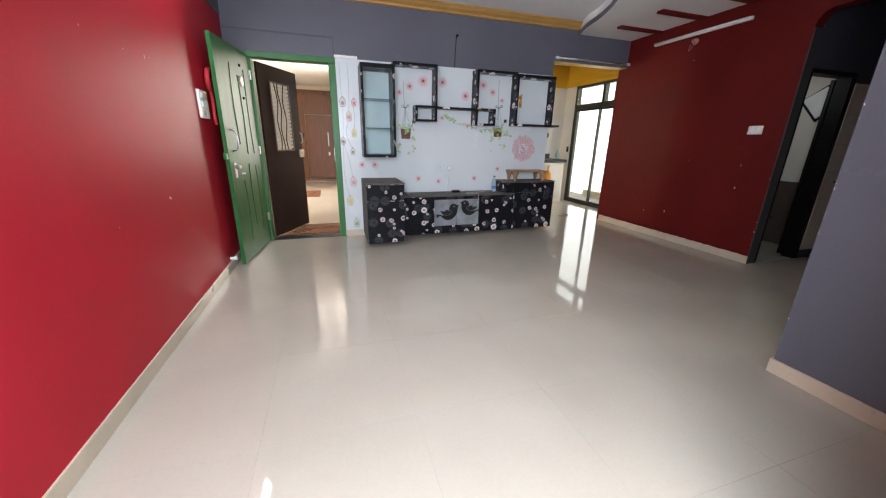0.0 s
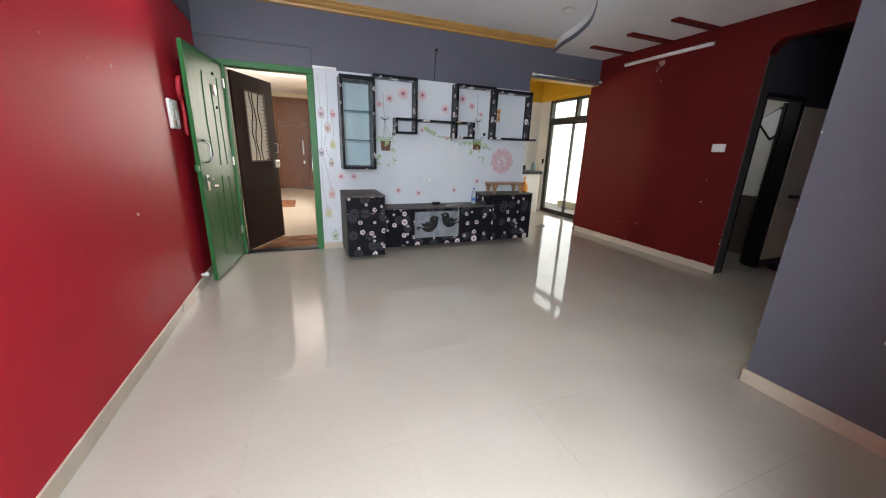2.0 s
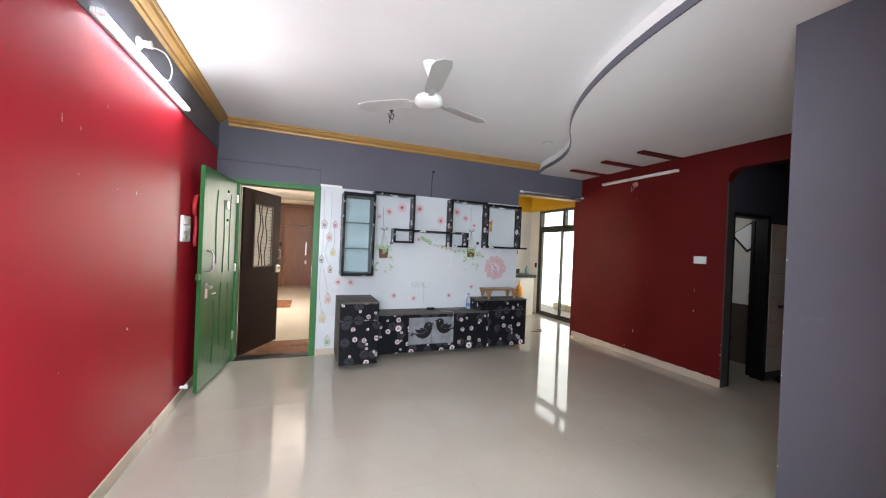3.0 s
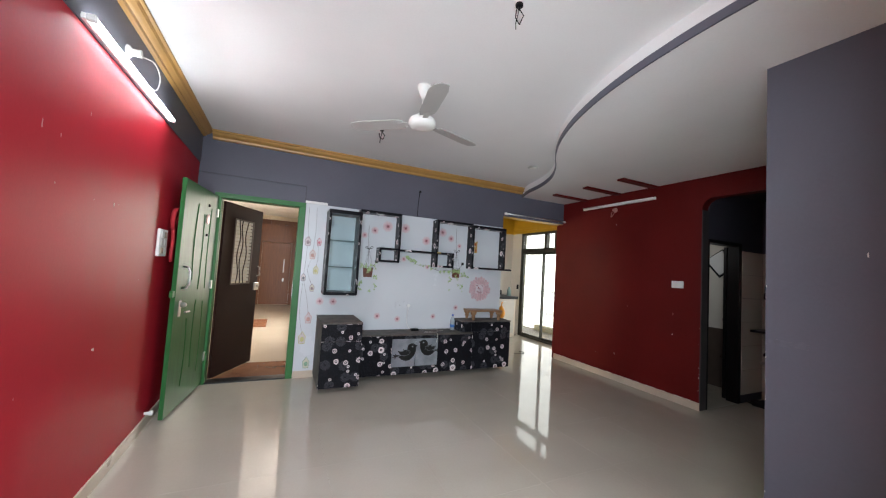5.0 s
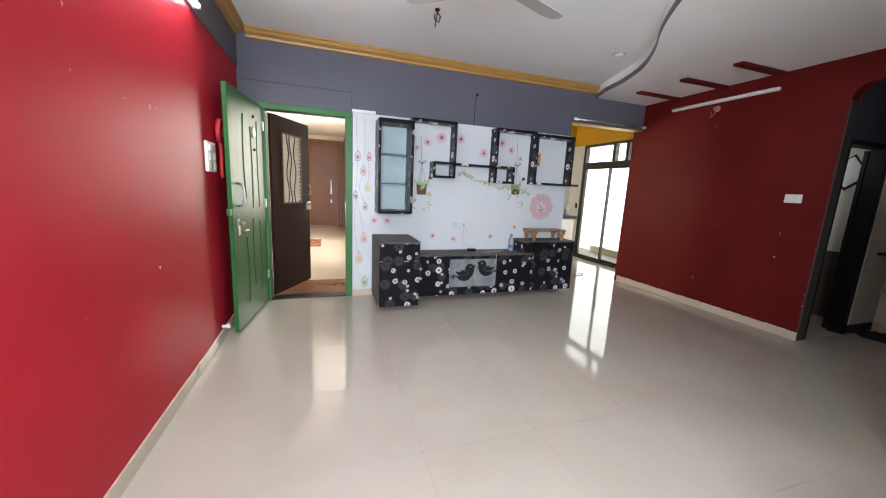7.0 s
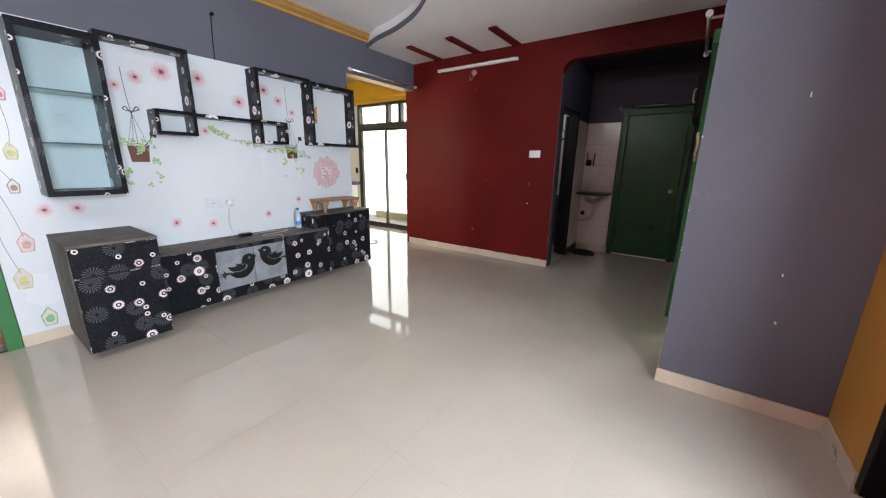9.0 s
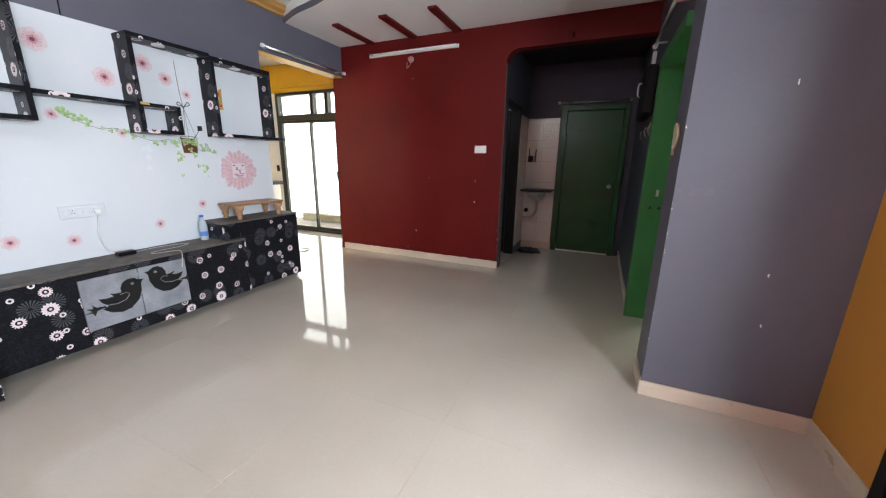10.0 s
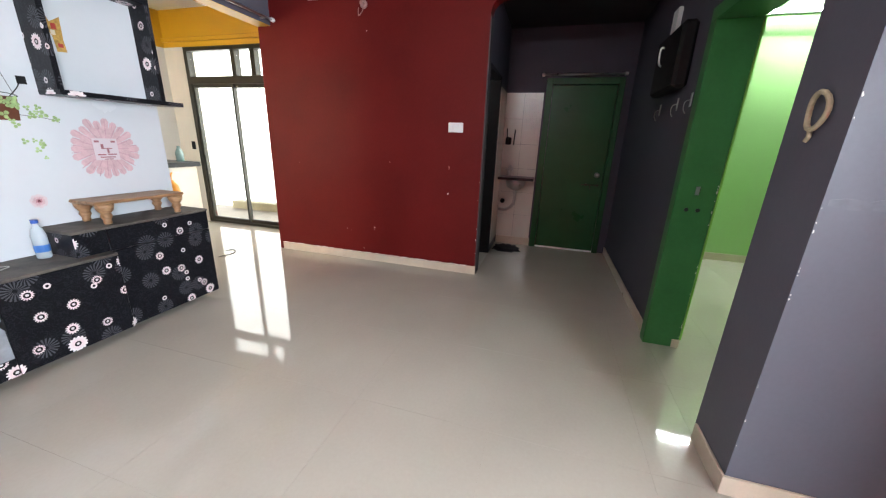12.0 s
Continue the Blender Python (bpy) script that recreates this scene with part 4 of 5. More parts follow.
# ---------------------------------------------------------------- kitchen
ks = thing("sliding_door", (6.05, 5.8, 0), "dark aluminium sliding door with fixed lights above, bright daylight behind", "sliding door")
SX0, SX1, SY0, SY1, SZ, ST = 6.0, 6.09, 4.95, 6.62, 1.93, 2.36
part("outer_frame", boxes(((SX0, SY1 - 0.06, 0), (SX1, SY1, ST)), ((SX0, SY0, 0), (SX1, SY0 + 0.06, ST)), ((SX0, SY0 + 0.06, ST - 0.05), (SX1, SY1 - 0.06, ST)),
                          ((SX0, SY0 + 0.06, 0), (SX1, SY1 - 0.06, 0.035)), bevel=0.003), OLIVEALU, ks)
part("transom", boxes(((SX0 - 0.01, SY0 + 0.06, SZ - 0.02), (SX1, SY1 - 0.06, SZ + 0.07)), bevel=0.003), OLIVEALU, ks)
for y in (5.77, 5.46):
    part("mullion", boxes(((SX0, y, SZ + 0.07), (SX1, y + 0.07, ST - 0.05)), bevel=0.003), OLIVEALU, ks)
DOORGLASS = glass("window_glass", (0.97, 0.98, 0.96))
for y0, y1, dx in ((5.86, 6.56, 0.012), (5.30, 5.90, 0.045), (5.01, 5.35, 0.012)):
    lf = part("sliding_leaf", boxes(((SX0 + dx, y0, 0.035), (SX0 + dx + 0.03, y0 + 0.032, SZ - 0.02)), ((SX0 + dx, y1 - 0.032, 0.035), (SX0 + dx + 0.03, y1, SZ - 0.02)),
                                    ((SX0 + dx, y0 + 0.032, 0.035), (SX0 + dx + 0.03, y1 - 0.032, 0.085)), ((SX0 + dx, y0 + 0.032, SZ - 0.065), (SX0 + dx + 0.03, y1 - 0.032, SZ - 0.02)), bevel=0.002), OLIVEALU, ks)
    g = part("pane", boxes(((SX0 + dx + 0.012, y0 + 0.032, 0.085), (SX0 + dx + 0.017, y1 - 0.032, SZ - 0.065))), DOORGLASS, lf)
    g.visible_shadow = False
part("handle", boxes(((SX0 - 0.012, 5.325, 0.95), (SX0 + 0.012, 5.345, 1.08)), bevel=0.003), BLACKALU, ks)
for y0, y1 in ((5.01, 5.46), (5.53, 5.77), (5.84, 6.56)):
    g = part("fixed_light", boxes(((SX0 + 0.04, y0, SZ + 0.07), (SX0 + 0.045, y1, ST - 0.05))), DOORGLASS, ks)
    g.visible_shadow = False
GRILLE = paint("yellowed_grille", (0.72, 0.69, 0.58), 0.5, 0.2, 9, 0.1)
gr = thing("balcony_grille", (7.0, 5.8, 0), "cream painted iron balcony grille", "grille")
for k in range(15):
    y = 4.6 + k * 0.17
    bm = bmesh.new()
    pipe(bm, [(7.02, y, 0.12), (7.02, y, 1.0)], 0.006, 6)
    part("bar", bm, GRILLE, gr)
for z in (0.45, 1.0):
    part("rail", boxes(((7.0, 4.5, z), (7.02, 7.1, z + 0.015))), GRILLE, gr)
single("balcony_kerb", boxes(((6.95, 4.4, -0.05), (7.1, 7.2, 0.13)), bevel=0.006), paint("cream_balcony_kerb", (0.60, 0.54, 0.36), 0.7, 0.2, 6, 0.2), "cream painted balcony kerb under the grille", "kerb", "structure")
single("floor_balcony", boxes(((6.15, 4.4, -0.12), (7.1, 7.2, -0.012))), SKIRT, "beige balcony floor", "floor", "structure")
single("ledge_kitchen", boxes(((5.97, 4.95, 2.42), (6.0, 6.94, 2.47)), bevel=0.006), YELLOW, "yellow painted ledge above the sliding door", "ledge", "structure")
SKYGLOW = plain("bright_overcast_sky", (1.0, 1.0, 0.97), 1.0, 0, 2.3)
single("backdrop_east", boxes(((11.0, -4.0, -3.0), (11.05, 14.0, 8.0))), SKYGLOW, "bright overcast sky seen through the sliding door", "sky", "structure")

kc = thing("kitchen_counter", (4.4, 6.7, 0), "black granite counter on cream cabinets against the kitchen wall", "counter")
part("worktop", boxes(((3.0, 6.36, 0.84), (5.78, 6.95, 0.90)), bevel=0.004), GRANITE, kc)
part("upstand", boxes(((3.0, 6.93, 0.90), (5.72, 6.95, 1.0)), bevel=0.002), GRANITE, kc)
for k in range(5):
    x = 3.0 + k * 0.54
    dr = part("cabinet_door", boxes(((x + 0.004, 6.39, 0.09), (x + 0.536, 6.41, 0.835)), bevel=0.003), WALLTILE, kc)
    part("pull", boxes(((x + 0.22, 6.375, 0.77), (x + 0.32, 6.39, 0.785)), bevel=0.003), STEEL, dr)
part("carcass", boxes(((3.0, 6.41, 0.0), (5.75, 6.95, 0.84))), CREAM, kc)
bm = bmesh.new()
lathe(bm, [(0.045, 0), (0.045, 0.12), (0.02, 0.17), (0.018, 0.20)], (5.66, 6.56, 0.90), 2, 16)
single("glass_bottle", bm, plain("greenish_bottle", (0.25, 0.36, 0.34), 0.1), "greenish bottle on the kitchen counter", "bottle", smooth=True)
for x, z in ((5.25, 1.40), (5.42, 1.46), (5.58, 1.42)):
    bm = bmesh.new()
    pipe(bm, [(x, 6.93, z + 0.16), (x, 6.925, z)], 0.006, 6)
    lathe(bm, [(0.05, 0), (0.06, -0.02), (0.03, -0.04)], (x, 6.93, z - 0.03), 1, 14)
    single("ladle", bm, wood("ladle_wood_" + str(int(x * 100)), (0.12, 0.06, 0.03), (0.25, 0.13, 0.06)), "brown ladle hanging on the tiled kitchen wall", "ladle", "", "hanging ladles")
single("kitchen_socket", boxes(((5.42, 6.938, 1.15), (5.52, 6.95, 1.24)), bevel=0.003), WHITEPLASTIC, "white socket on the kitchen tiles", "socket")
single("kitchen_switch", boxes(((5.985, 6.66, 1.05), (6.0, 6.72, 1.16)), bevel=0.003), BLACKALU, "black switch beside the sliding door", "switch")
bm = bmesh.new()
lathe(bm, [(0.03, 0.44), (0.07, 0.46), (0.085, 0.54), (0.065, 0.63), (0.03, 0.68), (0.02, 0.70)], (5.29, 6.29, 0), 2, 14)
pipe(bm, smooth_line([(5.29, 6.29, 0.69), (5.31, 6.33, 0.75), (5.38, 6.375, 0.777), (5.33, 6.33, 0.75), (5.29, 6.29, 0.69)], 4), 0.008, 6)
single("orange_bag", bm, paint("orange_plastic", (0.75, 0.30, 0.03), 0.4, 0.3, 14, 0.6), "orange plastic bag hanging on the kitchen cabinet's pull", "bag", smooth=True)
bm = bmesh.new()
lathe(bm, [(0.05, 0), (0.06, 0.03), (0.055, 0.09), (0.03, 0.12)], (5.86, 6.72, 0), 2, 14)
single("red_pot", bm, paint("red_plastic", (0.5, 0.03, 0.03), 0.4, 0.2, 14, 0.1), "small red plastic pot on the kitchen floor", "pot", smooth=True)
bm = bmesh.new()
pipe(bm, smooth_line([(4.75, 5.05, 0.006), (4.9, 5.02, 0.006), (5.0, 5.10, 0.006), (4.95, 5.18, 0.006)], 4), 0.005, 6)
single("floor_string", bm, DUST, "bit of grey string lying on the floor", "string")

# ---------------------------------------------------------------- corridor
ed = thing("bedroom_door", (6.65, 1.485, 0), "dark green painted flush door with steel knob, closed", "door")
part("frame", boxes(((6.58, 1.82, 0), (6.68, 1.89, 2.02)), ((6.58, 1.06, 0), (6.68, 1.12, 2.02)), ((6.58, 1.12, 1.95), (6.68, 1.82, 2.02)), bevel=0.003), DGREEN, ed)
part("leaf", boxes(((6.60, 1.125, 0.015), (6.635, 1.815, 1.945)), bevel=0.003), DGREEN, ed)
bm = bmesh.new()
lathe(bm, [(0.03, 0), (0.03, -0.008), (0.012, -0.012), (0.012, -0.03), (0.028, -0.04), (0.028, -0.06), (0.015, -0.068)], (6.60, 1.20, 0.96), 0, 18)
part("knob", bm, STEEL, ed, "round steel knob", smooth=True)
bm = bmesh.new()
pipe(bm, [(6.588, 1.16, 0.84), (6.588, 1.36, 0.84)], 0.006, 8)
box(bm, (6.585, 1.17, 0.825), (6.60, 1.19, 0.855))
box(bm, (6.585, 1.30, 0.825), (6.60, 1.32, 0.855))
pipe(bm, [(6.58, 1.26, 0.84), (6.575, 1.26, 0.79)], 0.005, 6)
part("sliding_bolt", bm, OLIVEALU, ed)
part("bottom_strip", boxes(((6.594, 1.125, 0.003), (6.60, 1.815, 0.022))), WHITEPLASTIC, ed, "pale strip along the door's foot")

bd2 = thing("bathroom_door", (5.77, 2.4, 0), "blackish bathroom door standing open into the bathroom", "door")
part("frame", boxes(((M + 0.12, 2.347, 0), (M + 0.145, 2.47, 1.96)), ((6.055, 2.345, 0), (6.12, 2.47, 1.96)), ((M + 0.145, 2.345, 1.92), (6.055, 2.47, 1.96)), bevel=0.003), BLACKDOOR, bd2)
part("leaf", boxes(((6.045, 2.473, 0.02), (6.60, 2.508, 1.915)), bevel=0.003), BLACKDOOR, bd2)
part("bolt", boxes(((6.055, 2.508, 0.98), (6.16, 2.52, 1.01)), bevel=0.003), STEEL, bd2)

# Invented frosted pane, only there to account for the bathroom's added lamp.
bw = thing("added_ventilator", (M + 0.12, 2.95, 1.75), "added frosted pane behind the bathroom fill lamp, no known window", "window")
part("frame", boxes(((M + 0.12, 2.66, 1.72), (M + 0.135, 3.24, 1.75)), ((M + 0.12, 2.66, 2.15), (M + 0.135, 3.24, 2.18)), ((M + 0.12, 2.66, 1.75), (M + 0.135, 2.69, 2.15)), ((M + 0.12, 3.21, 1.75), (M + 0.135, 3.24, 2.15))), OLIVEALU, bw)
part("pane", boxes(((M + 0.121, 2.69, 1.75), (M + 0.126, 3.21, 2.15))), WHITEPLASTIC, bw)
hc = thing("bathroom_mirror", (6.60, 2.83, 1.75), "tilted white panel with a dark edge on the bathroom wall", "mirror")
bm = bmesh.new()
prism(bm, [(3.0, 1.785), (2.825, 1.57), (2.66, 1.71), (2.80, 1.92)], 0, 6.59, 6.61)
part("panel", bm, WHITEPLASTIC, hc)
bm = bmesh.new()
prism(bm, [(3.02, 1.785), (2.825, 1.54), (2.64, 1.70), (2.80, 1.945)], 0, 6.61, 6.62)
prism(bm, [(3.03, 1.79), (3.0, 1.785), (2.825, 1.57), (2.822, 1.535)], 0, 6.575, 6.612)
part("edge", bm, BLACKALU, hc)

# wall tiles round the basin
wt = thing("wall_tiles", (6.6, 2.1, 0.1), "cream glazed wall tiles with an embossed band", "wall tiles", "", "structure")
for k in range(6):
    part("wall_tile", boxes(((6.612, 1.91, 0.10 + k * 0.295), (6.62, 2.128, 0.393 + k * 0.295)), bevel=0.001), WALLTILE, wt)
    part("wall_tile", boxes(((6.612, 2.13, 0.10 + k * 0.295), (6.62, 2.342, 0.393 + k * 0.295)), bevel=0.001), WALLTILE, wt)
    part("wall_tile", boxes(((6.13, 2.342, 0.10 + k * 0.295), (6.61, 2.35, 0.393 + k * 0.295)), bevel=0.001), WALLTILE, wt)
bm = bmesh.new()
for i in range(9):
    for j in range(16):
        box(bm, (6.604, 1.925 + i * 0.022, 1.46 + j * 0.022), (6.612, 1.942 + i * 0.022, 1.477 + j * 0.022), 0.003)
part("embossed_band", bm, WALLTILE, wt, "embossed white mosaic band")
part("skirting_tile", boxes(((6.606, 1.90, 0.0), (6.62, 2.34, 0.098)), bevel=0.001), SKIRT, wt)

bs = thing("wash_basin", (6.45, 2.12, 0.8), "small steel wash basin under a black granite shelf", "wash basin")
part("shelf", boxes(((6.30, 1.915, 0.865), (6.612, 2.335, 0.895)), bevel=0.003), GRANITE, bs)
bm = bmesh.new()
lathe(bm, [(0.125, 0.0), (0.12, -0.05), (0.09, -0.10), (0.03, -0.125)], (6.44, 2.13, 0.865), 2, 24)
part("bowl", bm, STEEL, bs, "round steel bowl", smooth=True)
bm = bmesh.new()
pipe(bm, smooth_line([(6.44, 2.13, 0.74), (6.44, 2.125, 0.63), (6.45, 2.15, 0.54), (6.49, 2.23, 0.48), (6.56, 2.32, 0.465)], 5), 0.021, 10)
part("waste_pipe", bm, paint("grey_hose", (0.42, 0.41, 0.38), 0.45, 0.15, 30, 0.1), bs, "grey flexible waste pipe", smooth=True)
bm = bmesh.new()
lathe(bm, [(0.018, 0), (0.018, 0.04), (0.012, 0.07)], (6.54, 2.24, 0.895), 2, 12)
pipe(bm, smooth_line([(6.54, 2.24, 0.955), (6.52, 2.23, 1.01), (6.46, 2.20, 1.02), (6.43, 2.18, 0.97)], 4), 0.010, 8)
box(bm, (6.525, 2.20, 0.97), (6.555, 2.28, 0.985), 0.004)
part("tap", bm, STEEL, bs, "", smooth=True)
bm = bmesh.new()
lathe(bm, [(0.03, 0), (0.03, -0.03), (0.015, -0.05)], (6.612, 2.29, 0.57), 0, 12)
part("stop_valve", bm, BLACKALU, bs)
bh = thing("brush_holder", (6.60, 2.26, 1.3), "black toothbrush holder on the tiles", "holder")
part("cup", boxes(((6.555, 2.24, 1.27), (6.612, 2.31, 1.36)), bevel=0.012), BLACKALU, bh)
bm = bmesh.new()
pipe(bm, [(6.58, 2.21, 1.27), (6.575, 2.20, 1.45)], 0.008, 6)
pipe(bm, [(6.58, 2.29, 1.30), (6.57, 2.30, 1.46)], 0.007, 6)
part("brush", bm, BLACKALU, bh)
bm = bmesh.new()
bmesh.ops.create_icosphere(bm, subdivisions=3, radius=1)
for v in bm.verts:
    n_ = noise.noise(v.co * 2.3)
    v.co = Vector((v.co.x * 0.10 * (1 + 0.5 * n_), v.co.y * 0.16 * (1 + 0.6 * n_), max(0.0, v.co.z) * 0.06 * (1 + 0.8 * n_)))
bm.transform(Matrix.Translation((6.30, 2.16, 0.001)))
single("dark_rag", bm, paint("blackish_cloth", (0.012, 0.011, 0.015), 0.9, 0.3, 20, 0.4), "crumpled blackish cloth on the floor under the basin", "cloth", smooth=True)

# bedroom doorway
bf = thing("door_2", (4.05, 0.9, 0), "green enamelled frame of the bedroom doorway with worn edges", "door frame", "", "structure")
part("jamb", boxes(((4.45, 0.79, 0), (4.53, 1.0, 1.94)), bevel=0.003), GREEN, bf)
part("jamb", boxes(((3.615, 0.79, 0), (3.626, 0.96, 1.94)), bevel=0.003), GREEN, bf)
part("head", boxes(((3.615, 0.79, 1.94), (4.53, 1.0, 2.012)), bevel=0.003), GREEN, bf)
part("foot_block", boxes(((4.447, 0.786, 0.0), (4.50, 0.83, 0.06))), SKIRT, bf, "bare chipped foot of the jamb")
part("strike_plate", boxes(((4.446, 0.885, 1.02), (4.452, 0.905, 1.07))), STEEL, bf)
for y in (0.87, 0.93):
    bm = bmesh.new()
    lathe(bm, [(0.012, 0), (0.012, -0.004)], (4.45, y, 0.93), 0, 10)
    part("bolt_hole", bm, INK, bf)
LIMEEDGE = paint("yellow_green_edge", (0.20, 0.42, 0.07), 0.5, 0.15, 10, 0.2)
part("inner_edge", boxes(((4.448, 0.778, 0.06), (4.50, 0.789, 1.94)), bevel=0.002), LIMEEDGE, bf, "yellow green inner edge")
bm = bmesh.new()
ring_ = [(3.46 + 0.042 * math.sin(a), GY + 0.014, 1.40 + 0.055 * math.cos(a)) for a in [k * math.pi / 8 for k in range(17)]]
pipe(bm, [(x, y + 0.004 * math.sin(7 * x + 40 * z), z) for x, y, z in ring_], 0.008, 8)
pipe(bm, [(3.465, GY + 0.014, 1.35), (3.46, GY + 0.014, 1.325), (3.47, GY + 0.014, 1.31)], 0.007, 6)
single("dried_garland", bm, paint("dried_beige", (0.42, 0.36, 0.24), 0.9, 0.3, 40, 0.4), "small dried beige garland hung on the pier", "garland")
mb = thing("meter_box", (5.08, GY, 1.68), "black box with a white handle high on the corridor wall", "box")
part("body", boxes(((4.80, GY, 1.66), (5.36, GY + 0.09, 2.05)), bevel=0.02), BLACKDOOR, mb)
bm = bmesh.new()
pipe(bm, smooth_line([(5.17, GY + 0.088, 1.97), (5.15, GY + 0.115, 1.96), (5.14, GY + 0.115, 1.87), (5.17, GY + 0.088, 1.85)], 4), 0.007, 6)
part("handle", bm, WHITEPLASTIC, mb, "curved white handle")
single("wall_switch", boxes(((5.24, GY, 2.08), (5.36, GY + 0.03, 2.25)), bevel=0.004), WHITEPLASTIC, "beige switch box high on the corridor wall", "switch")
for x in (5.32, 4.91, 4.66):
    bm = bmesh.new()
    pipe(bm, smooth_line([(x, GY + 0.002, 1.57), (x, GY + 0.03, 1.56), (x, GY + 0.035, 1.52), (x, GY + 0.02, 1.49)], 3), 0.003, 6)
    box(bm, (x - 0.012, GY, 1.53), (x + 0.012, GY + 0.005, 1.61), 0.002)
    single("wall_hook", bm, STEEL, "small dull metal coat hook on the grey corridor wall", "hook", "", "coat hooks")
bt2 = thing("tube_light", (6.86, -0.7, 2.65), "lit tube light on the green bedroom wall", "tube light")
part("batten", boxes(((6.86, -1.33, 2.63), (6.90, -0.08, 2.67)), bevel=0.003), WHITEPLASTIC, bt2)
bm = bmesh.new()
pipe(bm, [(6.84, -1.30, 2.65), (6.84, -0.11, 2.65)], 0.014, 12)
part("tube", bm, TUBE, bt2, "glowing tube", smooth=True)
for lo, hi in (((6.888, -2.6, 0), (6.90, 0.79, 0.09)), ((4.53, 0.783, 0), (6.88, 0.795, 0.09))):
    single("baseboard_bedroom", boxes((lo, hi), bevel=0.002), SKIRT, "cream tile skirting in the green bedroom", "skirting", "structure")

# ---------------------------------------------------------------- balcony door behind the start
bs_ = thing("sliding_door", (1.5, 0.1, 0), "black aluminium balcony sliding door, leaves stacked at one end", "sliding door")
part("track", boxes(((0.0, -0.01, -0.004), (BX, 0.145, 0.006)), ((0.0, 0.02, 0.006), (BX, 0.03, 0.022)), ((0.0, 0.065, 0.006), (BX, 0.075, 0.022)), ((0.0, 0.11, 0.006), (BX, 0.12, 0.022))), BLACKALU, bs_)
part("head_track", boxes(((0.0, -0.01, 2.24), (BX, 0.17, 2.3)), bevel=0.003), BLACKALU, bs_)
part("jamb", boxes(((BX - 0.05, -0.01, 0.03), (BX, OY + 0.004, 2.24)), bevel=0.003), BLACKALU, bs_)
part("jamb", boxes(((0.0, -0.01, 0.03), (0.04, 0.17, 2.24)), bevel=0.003), BLACKALU, bs_)
BLUEALU = paint("dusty_blue_grey_aluminium", (0.16, 0.19, 0.22), 0.5, 0.3, 14, 0.1, 60)
for y, x0, m_ in ((0.115, 2.035, BLACKALU), (0.07, 2.05, BLACKALU), (0.025, 2.075, BLUEALU)):
    x1 = BX - 0.055
    lf = part("sliding_leaf", boxes(((x0, y - 0.018, 0.03), (x0 + 0.05, y + 0.018, 2.24)), ((x1 - 0.05, y - 0.018, 0.03), (x1, y + 0.018, 2.24)),
                                    ((x0 + 0.05, y - 0.018, 0.03), (x1 - 0.05, y + 0.018, 0.10)), ((x0 + 0.05, y - 0.018, 2.18), (x1 - 0.05, y + 0.018, 2.24)), bevel=0.003), m_, bs_)
    g = part("pane", boxes(((x0 + 0.05, y - 0.003, 0.10), (x1 - 0.05, y + 0.003, 2.18))), TINT, lf)
single("sill_balcony", boxes(((0.0, -0.30, -0.01), (BX, -0.01, 0.012)), bevel=0.003), WALLTILE, "pale stone sill of the balcony door", "sill", "structure")

# ---------------------------------------------------------------- prints on the white panel
PINK = paint("pink_print", (0.48, 0.21, 0.255), 0.35, 0.2, 30, 0.0)
PALEPINK = paint("pale_pink_print", (0.62, 0.43, 0.455), 0.35, 0.15, 30, 0.0)
SALMON = paint("salmon_print", (0.60, 0.40, 0.425), 0.35, 0.15, 40, 0.0)
OUTERPINK = paint("greyish_pink_print", (0.62, 0.52, 0.545), 0.35, 0.12, 40, 0.0)
DEEPRED = plain("deep_red_print", (0.16, 0.045, 0.055), 0.4)
LEAF = paint("leaf_green_print", (0.33, 0.47, 0.20), 0.4, 0.4, 30, 0.0)
POTBROWN = paint("brown_pot_print", (0.13, 0.045, 0.025), 0.4, 0.3, 30, 0.0)
PRINTGREY = plain("grey_print", (0.17, 0.165, 0.17), 0.5)


def petals(bm, x, z, r, n, y, phase=0.0, wide=1.1, inner=0.1):
    for k in range(n):
        a = phase + 2 * math.pi * k / n
        w = math.pi / n * (1.0 + wide)
        rr = r * (0.94 + 0.06 * math.sin(k * 2.7 + x * 9))
        pts = [(inner * r, -w * 0.5), (0.55 * rr, -w * 0.55), (0.92 * rr, -w * 0.5), (rr, -w * 0.22), (rr, w * 0.22), (0.92 * rr, w * 0.5), (0.55 * rr, w * 0.55), (inner * r, w * 0.5)]
        vs = [bm.verts.new((x + q * math.cos(a + t), y - (k % 3) * 0.0002, z + q * math.sin(a + t))) for q, t in pts]
        bm.faces.new(vs)


def flower(x, z, r, n=17):
    bm = bmesh.new()
    petals(bm, x, z, r, n, P - 0.0012, 0.0, 1.6)
    ob = part("flower_sticker", bm, OUTERPINK, panel, "pink gerbera sticker")
    bm = bmesh.new()
    petals(bm, x, z, r * 0.7, 13, P - 0.002, 0.3, 0.6)
    part("inner_petals", bm, SALMON, ob)
    bm = bmesh.new()
    petals(bm, x, z, r * 0.38, 11, P - 0.0028, 0.1, 0.6)
    part("inner_petals", bm, PINK, ob)
    bm = bmesh.new()
    lathe(bm, [(r * 0.17, 0), (r * 0.17, -0.0006)], (x, P - 0.0036, z), 1, 12)
    part("eye", bm, DEEPRED, ob)


